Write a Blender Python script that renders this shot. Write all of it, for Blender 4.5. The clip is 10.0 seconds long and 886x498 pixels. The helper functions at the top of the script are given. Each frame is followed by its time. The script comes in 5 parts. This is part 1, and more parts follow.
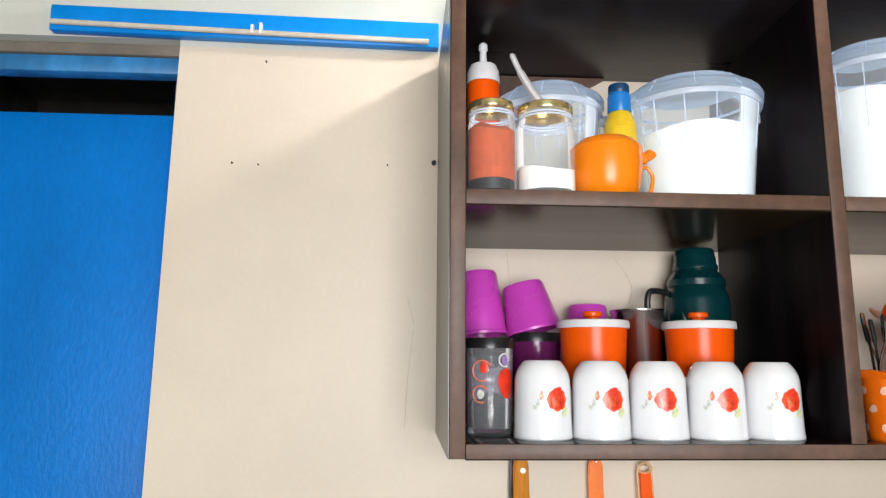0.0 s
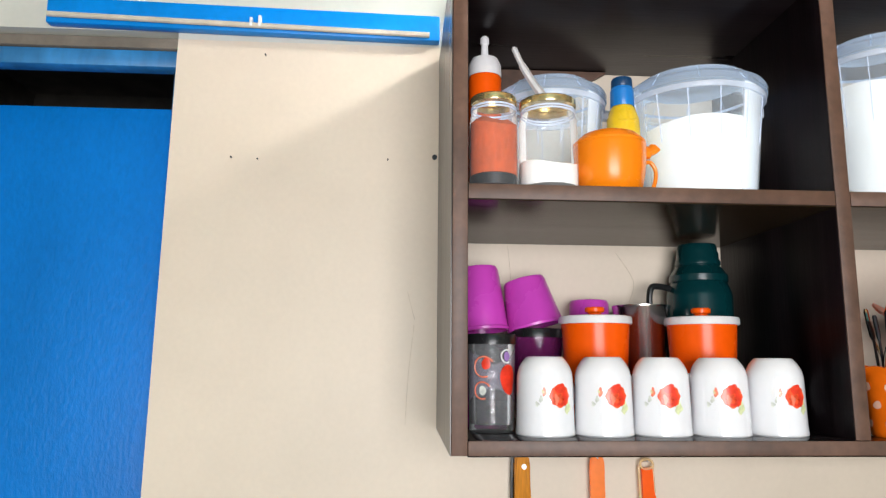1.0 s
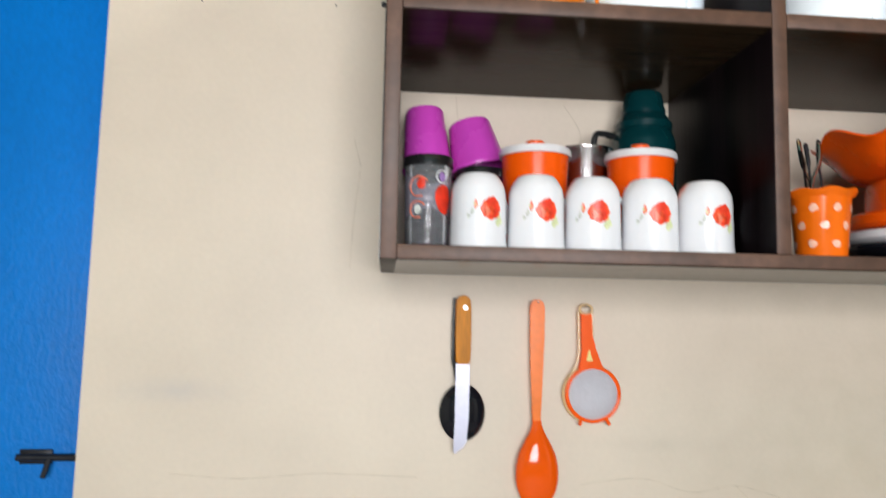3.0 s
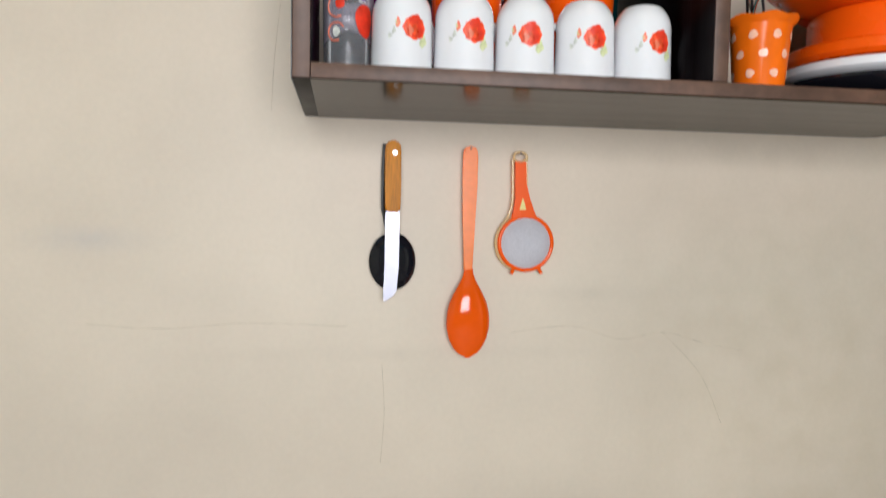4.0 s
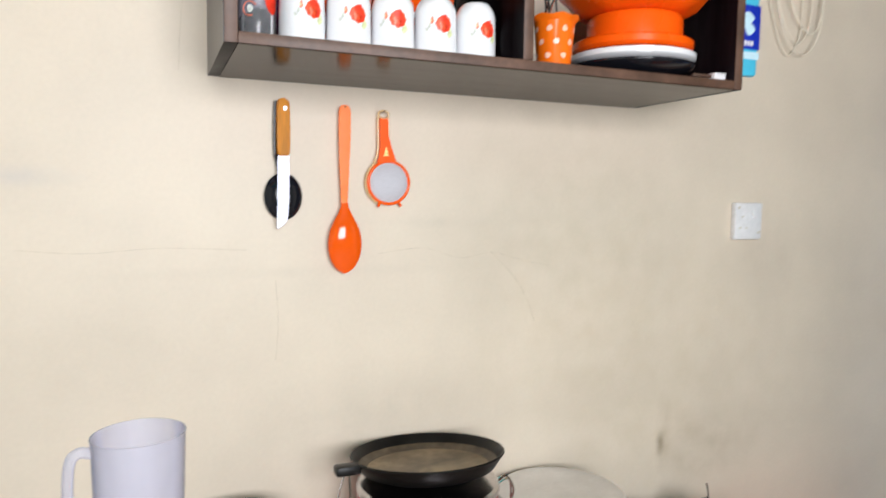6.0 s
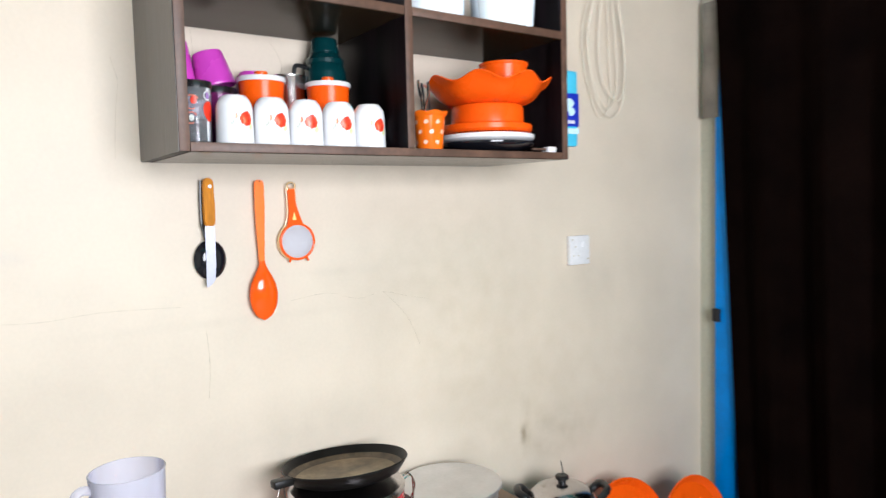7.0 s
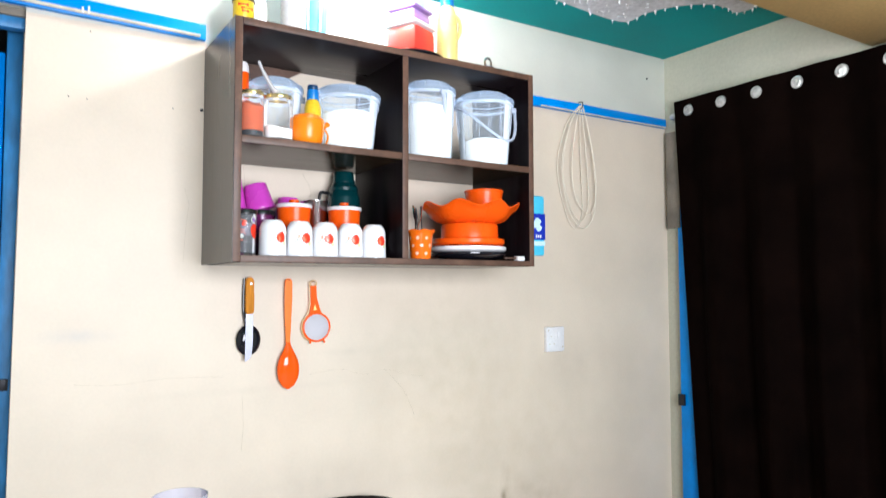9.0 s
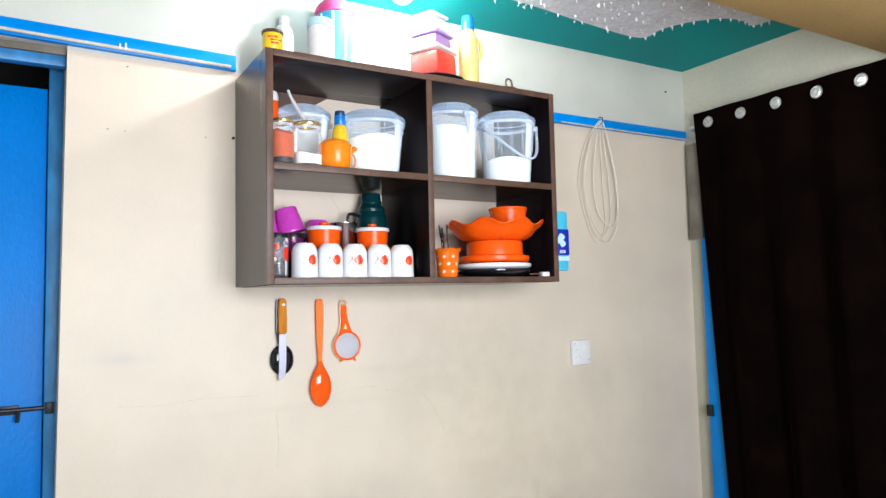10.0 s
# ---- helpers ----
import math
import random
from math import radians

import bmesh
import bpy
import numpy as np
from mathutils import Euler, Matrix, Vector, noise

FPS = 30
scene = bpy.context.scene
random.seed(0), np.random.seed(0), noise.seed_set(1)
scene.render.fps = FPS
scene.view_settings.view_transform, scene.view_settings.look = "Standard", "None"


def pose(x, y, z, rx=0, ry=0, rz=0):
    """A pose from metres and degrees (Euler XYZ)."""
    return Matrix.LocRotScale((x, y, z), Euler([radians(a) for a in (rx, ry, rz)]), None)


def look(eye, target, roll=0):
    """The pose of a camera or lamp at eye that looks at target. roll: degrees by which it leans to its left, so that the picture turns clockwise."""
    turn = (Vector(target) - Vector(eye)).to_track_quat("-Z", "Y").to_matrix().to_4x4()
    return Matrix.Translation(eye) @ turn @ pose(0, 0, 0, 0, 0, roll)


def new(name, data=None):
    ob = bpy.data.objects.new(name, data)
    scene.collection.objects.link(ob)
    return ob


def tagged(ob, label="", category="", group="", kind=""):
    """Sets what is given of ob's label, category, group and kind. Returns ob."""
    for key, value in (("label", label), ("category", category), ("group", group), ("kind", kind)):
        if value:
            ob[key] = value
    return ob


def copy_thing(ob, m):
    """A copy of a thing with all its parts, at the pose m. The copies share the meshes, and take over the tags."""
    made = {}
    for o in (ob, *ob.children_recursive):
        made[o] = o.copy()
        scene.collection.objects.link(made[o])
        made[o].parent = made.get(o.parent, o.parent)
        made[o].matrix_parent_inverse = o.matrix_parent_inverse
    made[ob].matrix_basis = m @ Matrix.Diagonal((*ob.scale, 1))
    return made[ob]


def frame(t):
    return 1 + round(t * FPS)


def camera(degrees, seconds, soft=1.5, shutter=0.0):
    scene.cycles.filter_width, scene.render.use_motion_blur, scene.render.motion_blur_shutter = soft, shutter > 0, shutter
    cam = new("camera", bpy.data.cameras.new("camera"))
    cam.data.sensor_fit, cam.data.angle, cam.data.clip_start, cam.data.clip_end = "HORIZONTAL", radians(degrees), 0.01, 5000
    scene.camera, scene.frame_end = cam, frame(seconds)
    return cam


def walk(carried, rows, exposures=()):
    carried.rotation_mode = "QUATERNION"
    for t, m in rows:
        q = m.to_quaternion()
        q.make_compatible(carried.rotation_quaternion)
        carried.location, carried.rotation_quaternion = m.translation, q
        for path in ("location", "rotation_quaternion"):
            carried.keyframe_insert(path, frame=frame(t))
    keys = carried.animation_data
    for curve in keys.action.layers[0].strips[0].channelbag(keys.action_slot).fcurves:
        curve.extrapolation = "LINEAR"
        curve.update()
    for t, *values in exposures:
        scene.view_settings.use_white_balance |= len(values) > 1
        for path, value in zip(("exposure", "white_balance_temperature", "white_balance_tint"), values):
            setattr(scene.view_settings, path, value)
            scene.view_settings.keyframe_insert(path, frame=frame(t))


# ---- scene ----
cam = camera(65.3, 10.0, 1.3, 0.5)
PATH = [
    (0, (-0.055, -1.184, 1.541), (0.052, 0.785, 1.872), 0.4),
    (0.5, (-0.058, -1.179, 1.542), (0.054, 0.791, 1.864), 0.5),
    (1, (-0.06, -1.176, 1.543), (0.054, 0.796, 1.859), 0.4),
    (1.5, (-0.059, -1.177, 1.537), (0.052, 0.797, 1.842), 0.0),
    (2, (-0.059, -1.179, 1.504), (0.035, 0.795, 1.81), 0.8),
    (2.2, (-0.052, -1.178, 1.483), (0.037, 0.8, 1.765), 0.7),
    (3.3, (0.021, -1.139, 1.354), (0.266, 0.845, 1.421), 0.9),
    (3.5, (0.025, -1.116, 1.359), (0.347, 0.857, 1.327), -0.0),
    (4, (0.053, -1.121, 1.288), (0.352, 0.853, 1.172), 1.1),
    (4.5, (0.038, -1.192, 1.275), (0.401, 0.752, 0.977), 1.6),
    (5, (-0.108, -1.305, 1.183), (0.416, 0.619, 1.028), -1.5),
    (5.2, (-0.152, -1.377, 1.222), (0.339, 0.551, 1.02), -0.6),
    (5.5, (-0.133, -1.393, 1.23), (0.498, 0.496, 1.042), -1.4),
    (5.8, (-0.083, -1.416, 1.238), (0.576, 0.46, 1.024), 0.5),
    (6, (-0.096, -1.412, 1.213), (0.669, 0.429, 1.053), 0.9),
    (6.2, (-0.1, -1.457, 1.254), (0.691, 0.374, 1.112), 1.2),
    (7.3, (-0.441, -1.712, 1.33), (0.775, -0.128, 1.224), -2.1),
    (7.5, (-0.474, -1.739, 1.339), (0.729, -0.142, 1.293), -2.0),
    (8, (-0.466, -1.859, 1.359), (0.694, -0.23, 1.372), -0.1),
    (8.5, (-0.46, -2.048, 1.361), (0.555, -0.324, 1.376), 1.2),
    (9, (-0.488, -2.123, 1.37), (0.576, -0.433, 1.473), -0.1),
    (9.5, (-0.514, -2.153, 1.395), (0.537, -0.459, 1.549), -0.7),
    (10, (-0.528, -2.155, 1.386), (0.484, -0.436, 1.525), -1.3),
]
WINDOW_WATTS = 47.5
walk(cam, [(t, look(eye, target, roll)) for t, eye, target, roll in PATH], [(0.0, 0.6, 6300, 10), (2.0, 0.6, 6300, 10), (3.5, 0.46, 6200, 10), (4.5, 0.33, 6200, 10), (5.0, 0.5, 6250, 10), (5.2, 0.88, 6000, 10), (5.5, 0.8, 6200, 10), (6.2, 0.78, 6100, 10), (7.5, 1.1, 5850, 10), (8.5, 1.0, 5850, 10), (9.1, 1.0, 5850, 10), (9.5, 0.84, 5850, 10), (10.0, 0.84, 5900, 10)])

# ---- light and world ----
world = bpy.data.worlds.new("world")
scene.world = world
world.use_nodes = True
world.node_tree.nodes["Background"].inputs[0].default_value = (0.55, 0.65, 0.8, 1)
world.node_tree.nodes["Background"].inputs[1].default_value = 0.05


def area_lamp(name, eye, target, sx, sy, watts, colour):
    data = bpy.data.lights.new(name, "AREA")
    data.shape, data.size, data.size_y, data.energy, data.color = "RECTANGLE", sx, sy, watts, colour
    ob = new(name, data)
    ob.matrix_basis = look(eye, target)
    return ob


# daylight through the window and the open door behind the camera
area_lamp("window_light", (0.1, -2.82, 1.45), (0.2, 0.0, 1.35), 1.3, 0.95, WINDOW_WATTS, (1.0, 0.98, 0.98))
BULB_STRENGTH = 290.0

# ---- materials ----


def surface(name, base, rough=0.5, metal=0.0, var=0.12, scale=6.0, grain=0.05, gscale=90.0, bump=0.05, stretch=(1, 1, 1), coat=0.0, spec=0.5):
    """A painted or solid surface with stains at a large scale and grain at a small one."""
    m = bpy.data.materials.new(name)
    m.use_nodes = True
    nt = m.node_tree
    n, l = nt.nodes, nt.links
    b = n["Principled BSDF"]
    co = n.new("ShaderNodeTexCoord")
    mp = n.new("ShaderNodeMapping")
    mp.inputs["Scale"].default_value = stretch
    l.new(co.outputs["Object"], mp.inputs["Vector"])
    big, fine = n.new("ShaderNodeTexNoise"), n.new("ShaderNodeTexNoise")
    big.inputs["Scale"].default_value, big.inputs["Detail"].default_value = scale, 5
    fine.inputs["Scale"].default_value, fine.inputs["Detail"].default_value = gscale, 3
    l.new(mp.outputs[0], big.inputs["Vector"])
    l.new(mp.outputs[0], fine.inputs["Vector"])
    r1, r2 = n.new("ShaderNodeMapRange"), n.new("ShaderNodeMapRange")
    for r, nod, v in ((r1, big, var), (r2, fine, grain)):
        r.inputs["From Min"].default_value, r.inputs["From Max"].default_value = 0.3, 0.7
        r.inputs["To Min"].default_value, r.inputs["To Max"].default_value = 1 - v, 1 + v
        l.new(nod.outputs["Fac"], r.inputs["Value"])
    mul = n.new("ShaderNodeMath")
    mul.operation = "MULTIPLY"
    l.new(r1.outputs[0], mul.inputs[0])
    l.new(r2.outputs[0], mul.inputs[1])
    sc = n.new("ShaderNodeVectorMath")
    sc.operation = "SCALE"
    sc.inputs[0].default_value = base
    l.new(mul.outputs[0], sc.inputs["Scale"])
    l.new(sc.outputs[0], b.inputs["Base Color"])
    rr = n.new("ShaderNodeMapRange")
    rr.inputs["To Min"].default_value, rr.inputs["To Max"].default_value = max(0.02, rough - 0.08), min(1, rough + 0.08)
    l.new(big.outputs["Fac"], rr.inputs["Value"])
    l.new(rr.outputs[0], b.inputs["Roughness"])
    b.inputs["Metallic"].default_value = metal
    b.inputs["Coat Weight"].default_value = coat
    b.inputs["Specular IOR Level"].default_value = spec
    if bump:
        bp = n.new("ShaderNodeBump")
        bp.inputs["Strength"].default_value, bp.inputs["Distance"].default_value = bump, 0.004
        l.new(fine.outputs["Fac"], bp.inputs["Height"])
        l.new(bp.outputs[0], b.inputs["Normal"])
    return m


def clear(name, tint, body=0.25, rough=0.08, patch=30.0):
    """Thin clear or cloudy plastic or glass: part lets light through, part is a glossy skin."""
    m = bpy.data.materials.new(name)
    m.use_nodes = True
    nt = m.node_tree
    n, l = nt.nodes, nt.links
    b = n["Principled BSDF"]
    b.inputs["Base Color"].default_value = (*tint, 1)
    b.inputs["Roughness"].default_value = rough
    tr = n.new("ShaderNodeBsdfTransparent")
    tr.inputs[0].default_value = (*[min(1.0, 0.6 + 0.42 * c) for c in tint], 1)
    fr = n.new("ShaderNodeFresnel")
    fr.inputs["IOR"].default_value = 1.28
    add = n.new("ShaderNodeMath")
    add.operation, add.use_clamp = "ADD", True
    ns = n.new("ShaderNodeTexNoise")
    ns.inputs["Scale"].default_value = patch
    mr = n.new("ShaderNodeMapRange")
    mr.inputs["To Min"].default_value, mr.inputs["To Max"].default_value = body * 0.7, body * 1.3
    l.new(ns.outputs["Fac"], mr.inputs["Value"])
    l.new(mr.outputs[0], add.inputs[1])
    l.new(fr.outputs[0], add.inputs[0])
    mix = n.new("ShaderNodeMixShader")
    l.new(add.outputs[0], mix.inputs[0])
    l.new(tr.outputs[0], mix.inputs[1])
    l.new(b.outputs[0], mix.inputs[2])
    l.new(mix.outputs[0], n["Material Output"].inputs["Surface"])
    return m


def glow(name, colour, strength):
    m = bpy.data.materials.new(name)
    m.use_nodes = True
    b = m.node_tree.nodes["Principled BSDF"]
    b.inputs["Emission Color"].default_value = (*colour, 1)
    b.inputs["Emission Strength"].default_value = strength
    return m


def wall_paint():
    """Cream emulsion below the picture rail, off-white above it, with hand marks, darker patches and roller grain."""
    m = surface("wall_paint", (0.71, 0.605, 0.49), 0.45, var=0.07, scale=3.0, grain=0.015, gscale=110, bump=0.035, spec=0.3)
    nt = m.node_tree
    n, l = nt.nodes, nt.links
    b = n["Principled BSDF"]
    tint = next(k for k in n if k.type == "VECT_MATH")
    geo = n.new("ShaderNodeNewGeometry")
    sep = n.new("ShaderNodeSeparateXYZ")
    l.new(geo.outputs["Position"], sep.inputs[0])
    gt = n.new("ShaderNodeMath")
    gt.operation = "GREATER_THAN"
    gt.inputs[1].default_value = 2.1
    l.new(sep.outputs["Z"], gt.inputs[0])
    two = n.new("ShaderNodeMix")
    two.data_type = "RGBA"
    two.inputs["A"].default_value, two.inputs["B"].default_value = (0.715, 0.618, 0.5, 1), (0.62, 0.615, 0.55, 1)
    l.new(gt.outputs[0], two.inputs["Factor"])
    l.new(two.outputs["Result"], tint.inputs[0])
    # smears and darker patches: (centre, half width, half height, depth)
    last = tint.outputs[0]
    nz = n.new("ShaderNodeTexNoise")
    nz.inputs["Scale"].default_value, nz.inputs["Detail"].default_value = 14, 6
    l.new(geo.outputs["Position"], nz.inputs["Vector"])
    for (cx, cz), hw, hh, deep, col in (
        ((1.125, 0.61), 0.022, 0.09, 0.5, (0.36, 0.28, 0.17)), ((1.116, 0.567), 0.012, 0.028, 0.9, (0.16, 0.11, 0.06)), ((-0.33, 1.23), 0.09, 0.02, 0.3, (0.45, 0.45, 0.47)),
        ((0.16, 1.05), 0.35, 0.012, 0.13, (0.4, 0.36, 0.3)), ((1.25, 0.55), 0.16, 0.08, 0.35, (0.35, 0.28, 0.2)),
        ((0.5, 1.15), 0.12, 0.012, 0.2, (0.45, 0.4, 0.33)), ((0.3, 0.72), 0.22, 0.1, 0.22, (0.4, 0.36, 0.3)),
        # wide flat patches at z 1.40-1.41: darker just below the cabinet
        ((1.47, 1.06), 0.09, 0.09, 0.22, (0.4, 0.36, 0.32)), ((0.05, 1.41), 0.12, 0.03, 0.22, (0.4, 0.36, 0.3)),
        # the last three: dingy paint, plus a light fall-off at right put into colour
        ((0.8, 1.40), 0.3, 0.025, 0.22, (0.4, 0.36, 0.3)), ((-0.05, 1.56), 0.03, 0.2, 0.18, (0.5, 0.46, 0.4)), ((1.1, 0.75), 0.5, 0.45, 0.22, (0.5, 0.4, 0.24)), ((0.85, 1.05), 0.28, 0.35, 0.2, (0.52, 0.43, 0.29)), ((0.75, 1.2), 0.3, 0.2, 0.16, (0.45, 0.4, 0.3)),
    ):
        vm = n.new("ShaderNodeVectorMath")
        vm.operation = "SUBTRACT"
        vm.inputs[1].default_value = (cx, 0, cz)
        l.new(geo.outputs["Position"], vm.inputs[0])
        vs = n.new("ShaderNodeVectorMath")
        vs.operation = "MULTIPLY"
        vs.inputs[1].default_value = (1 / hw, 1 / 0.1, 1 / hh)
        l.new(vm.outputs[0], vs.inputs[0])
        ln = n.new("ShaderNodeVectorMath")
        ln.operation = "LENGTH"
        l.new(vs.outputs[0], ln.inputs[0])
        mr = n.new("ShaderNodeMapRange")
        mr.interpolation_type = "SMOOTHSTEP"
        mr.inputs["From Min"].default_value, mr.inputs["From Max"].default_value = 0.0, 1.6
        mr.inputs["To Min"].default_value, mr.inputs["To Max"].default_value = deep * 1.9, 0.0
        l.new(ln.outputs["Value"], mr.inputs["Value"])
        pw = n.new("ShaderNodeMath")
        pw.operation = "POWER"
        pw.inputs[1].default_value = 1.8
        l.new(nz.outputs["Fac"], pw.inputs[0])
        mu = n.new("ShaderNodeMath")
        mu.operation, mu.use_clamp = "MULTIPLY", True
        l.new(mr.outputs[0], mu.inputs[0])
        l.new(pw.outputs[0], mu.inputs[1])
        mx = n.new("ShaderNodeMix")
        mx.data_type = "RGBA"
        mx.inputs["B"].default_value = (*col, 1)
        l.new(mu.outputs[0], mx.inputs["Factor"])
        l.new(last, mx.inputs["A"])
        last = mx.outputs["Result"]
    l.new(last, b.inputs["Base Color"])
    return m


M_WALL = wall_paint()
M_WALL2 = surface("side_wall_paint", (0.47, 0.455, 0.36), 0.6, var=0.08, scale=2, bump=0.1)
# cream paint; the dim warm light on the beam is in this tan
M_BEAM = surface("beam_paint_warm_light", (0.62, 0.41, 0.16), 0.6, var=0.1, scale=3, grain=0.08, bump=0.15)
M_GREYWALL = surface("bare_render", (0.2, 0.175, 0.145), 0.85, var=0.25, scale=9, bump=0.3, spec=0.2)
M_FLOOR = surface("cement_floor", (0.3, 0.27, 0.24), 0.6, var=0.2, scale=3, bump=0.1)
M_TEAL = surface("teal_ceiling_paint", (0.004, 0.28, 0.28), 0.6, var=0.1, scale=3, bump=0.08, spec=0.15)
M_STUCCO = surface("stippled_plaster", (0.7, 0.69, 0.72), 0.8, var=0.1, scale=14, grain=0.15, gscale=60, bump=0.5)
M_BLUE = surface("blue_gloss_paint", (0.002, 0.18, 0.6), 0.45, var=0.12, scale=5, grain=0.06, gscale=150, bump=0.35, stretch=(1, 1, 0.5), spec=0.2)
M_BLUEFRAME = surface("worn_blue_paint", (0.03, 0.2, 0.46), 0.45, var=0.4, scale=9, grain=0.2, gscale=50, bump=0.35, stretch=(1, 1, 0.3))
M_RAIL = surface("rail_blue_paint", (0.003, 0.24, 0.74), 0.35, var=0.1, scale=10, bump=0.1, spec=0.3)
M_CONDUIT = surface("grey_plastic_conduit", (0.6, 0.55, 0.45), 0.4, var=0.15, scale=20)
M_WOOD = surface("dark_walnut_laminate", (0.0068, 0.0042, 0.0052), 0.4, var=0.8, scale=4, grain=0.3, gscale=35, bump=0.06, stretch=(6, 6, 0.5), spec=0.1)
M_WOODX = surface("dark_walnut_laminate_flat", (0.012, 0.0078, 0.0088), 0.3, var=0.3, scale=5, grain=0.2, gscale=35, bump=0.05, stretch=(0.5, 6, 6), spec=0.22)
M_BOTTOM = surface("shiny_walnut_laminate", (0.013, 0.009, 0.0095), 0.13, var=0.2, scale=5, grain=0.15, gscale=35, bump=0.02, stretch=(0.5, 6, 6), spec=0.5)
# M_WOOD's laminate with the wall's reflection put into a lighter colour
M_SIDE = surface("walnut_laminate_wall_lit", (0.05, 0.04, 0.034), 0.3, var=0.35, scale=5, grain=0.25, gscale=35, bump=0.06, stretch=(6, 6, 0.5), spec=0.5)
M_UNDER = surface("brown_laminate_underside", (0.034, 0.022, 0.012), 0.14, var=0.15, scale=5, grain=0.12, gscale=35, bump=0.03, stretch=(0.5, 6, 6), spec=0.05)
M_EDGE = surface("brown_edge_banding", (0.105, 0.055, 0.036), 0.5, var=0.3, scale=12, grain=0.2, gscale=60, bump=0.08)
M_TABLE = surface("table_wood", (0.2, 0.12, 0.07), 0.5, var=0.25, scale=5, stretch=(0.5, 5, 5))
M_WHITE = surface("white_porcelain", (0.83, 0.83, 0.85), 0.16, var=0.02, scale=5, grain=0.01, bump=0.0, coat=0.3)
M_WPLAST = surface("white_plastic", (0.8, 0.79, 0.8), 0.35, var=0.04, scale=9, bump=0.02)
M_ORANGE = surface("orange_plastic", (0.92, 0.105, 0.0015), 0.28, var=0.06, scale=10, grain=0.02, bump=0.02, spec=0.25)
M_GLOSSORANGE = surface("glossy_orange_plastic", (0.9, 0.105, 0.002), 0.1, var=0.05, scale=10, grain=0.02, bump=0.0)
M_ORANGE2 = surface("bright_orange_plastic", (0.93, 0.24, 0.004), 0.25, var=0.04, scale=10, grain=0.02, bump=0.02, spec=0.4)
M_CUPORANGE = surface("light_orange_plastic", (0.9, 0.16, 0.004), 0.3, var=0.1, scale=14, grain=0.03, bump=0.02, spec=0.3)
M_SALMON = surface("pale_orange_plastic", (0.92, 0.21, 0.03), 0.25, var=0.08, scale=14, bump=0.02, spec=0.35)
M_RED = surface("red_print", (0.9, 0.09, 0.025), 0.3, var=0.3, scale=90, grain=0.25, gscale=240, bump=0)
M_DRED = surface("dark_red_print", (0.76, 0.045, 0.018), 0.3, var=0.2, scale=90, bump=0)
M_PALEDOT = surface("pale_dot_print", (0.92, 0.52, 0.38), 0.35, var=0.12, scale=80, bump=0)
M_PINKPRINT = surface("pale_red_print", (0.85, 0.22, 0.13), 0.3, var=0.2, scale=90, bump=0)
M_GREENPRINT = surface("green_print", (0.6, 0.64, 0.36), 0.3, var=0.3, scale=90, bump=0)
M_GREYPRINT = surface("grey_print", (0.7, 0.72, 0.66), 0.3, var=0.3, scale=90, bump=0)
M_PURPLE = surface("magenta_plastic", (0.66, 0.07, 0.54), 0.28, var=0.05, scale=10, grain=0.02, bump=0.02)
M_GREEN = surface("dark_green_plastic", (0.002, 0.032, 0.036), 0.22, var=0.08, scale=10, bump=0.02)
M_STEEL = surface("steel", (0.6, 0.57, 0.57), 0.2, metal=1.0, var=0.06, scale=10, grain=0.05, gscale=200, bump=0.01)
M_BLADE = surface("satin_steel_blade", (0.3, 0.3, 0.35), 0.4, metal=0.85, var=0.05, scale=10, bump=0.01)
M_DULLSTEEL = surface("dark_dull_steel", (0.28, 0.3, 0.32), 0.3, metal=0.9, var=0.1, scale=12, bump=0.02)
M_ALU = surface("dull_aluminium", (0.72, 0.72, 0.74), 0.34, metal=0.85, var=0.1, scale=9, grain=0.03, bump=0.02)
M_BLACK = surface("black_plastic", (0.012, 0.012, 0.013), 0.3, var=0.1, scale=10, bump=0.03)
M_BLACKGLOSS = surface("black_glazed", (0.01, 0.01, 0.014), 0.1, var=0.05, scale=10, bump=0)
M_PANIN = surface("worn_pan_coating", (0.25, 0.185, 0.115), 0.45, var=0.7, scale=9, grain=0.2, gscale=60, bump=0.08)
M_PANRIM = surface("black_pan_iron", (0.007, 0.006, 0.0055), 0.4, var=0.3, scale=20, bump=0.1, spec=0.25)
M_BURNT = surface("burnt_pan_edge", (0.1, 0.07, 0.042), 0.45, var=0.6, scale=18, grain=0.3, gscale=60, bump=0.1)
M_POTRED = surface("red_enamel", (0.55, 0.012, 0.02), 0.2, var=0.08, scale=10, bump=0.02)
M_GOLD = surface("gold_lacquered_tin", (0.75, 0.6, 0.3), 0.22, metal=0.85, var=0.12, scale=20, bump=0.02)
M_FLOUR = surface("white_flour", (0.86, 0.85, 0.83), 0.95, var=0.03, scale=15, grain=0.04, gscale=150, bump=0.25)
M_PEPPER = surface("orange_ground_pepper", (0.54, 0.105, 0.026), 0.9, var=0.12, scale=30, grain=0.15, gscale=200, bump=0.2)
M_YELLOW = surface("yellow_plastic", (0.85, 0.58, 0.02), 0.3, var=0.05, scale=10, bump=0.02)
M_PALEYELLOW = surface("pale_yellow_plastic", (0.85, 0.72, 0.25), 0.3, var=0.05, scale=10, bump=0.02)
M_CAPBLUE = surface("blue_cap_plastic", (0.01, 0.2, 0.62), 0.3, var=0.06, scale=10, bump=0.02)
M_NAVYCAP = surface("dark_blue_cap_plastic", (0.006, 0.05, 0.14), 0.3, var=0.06, scale=10, bump=0.02)
M_CYAN = surface("cyan_print", (0.08, 0.5, 0.72), 0.35, var=0.08, scale=12, bump=0.02)
M_NAVY = surface("navy_print", (0.01, 0.03, 0.42), 0.35, var=0.08, scale=12, bump=0.02)
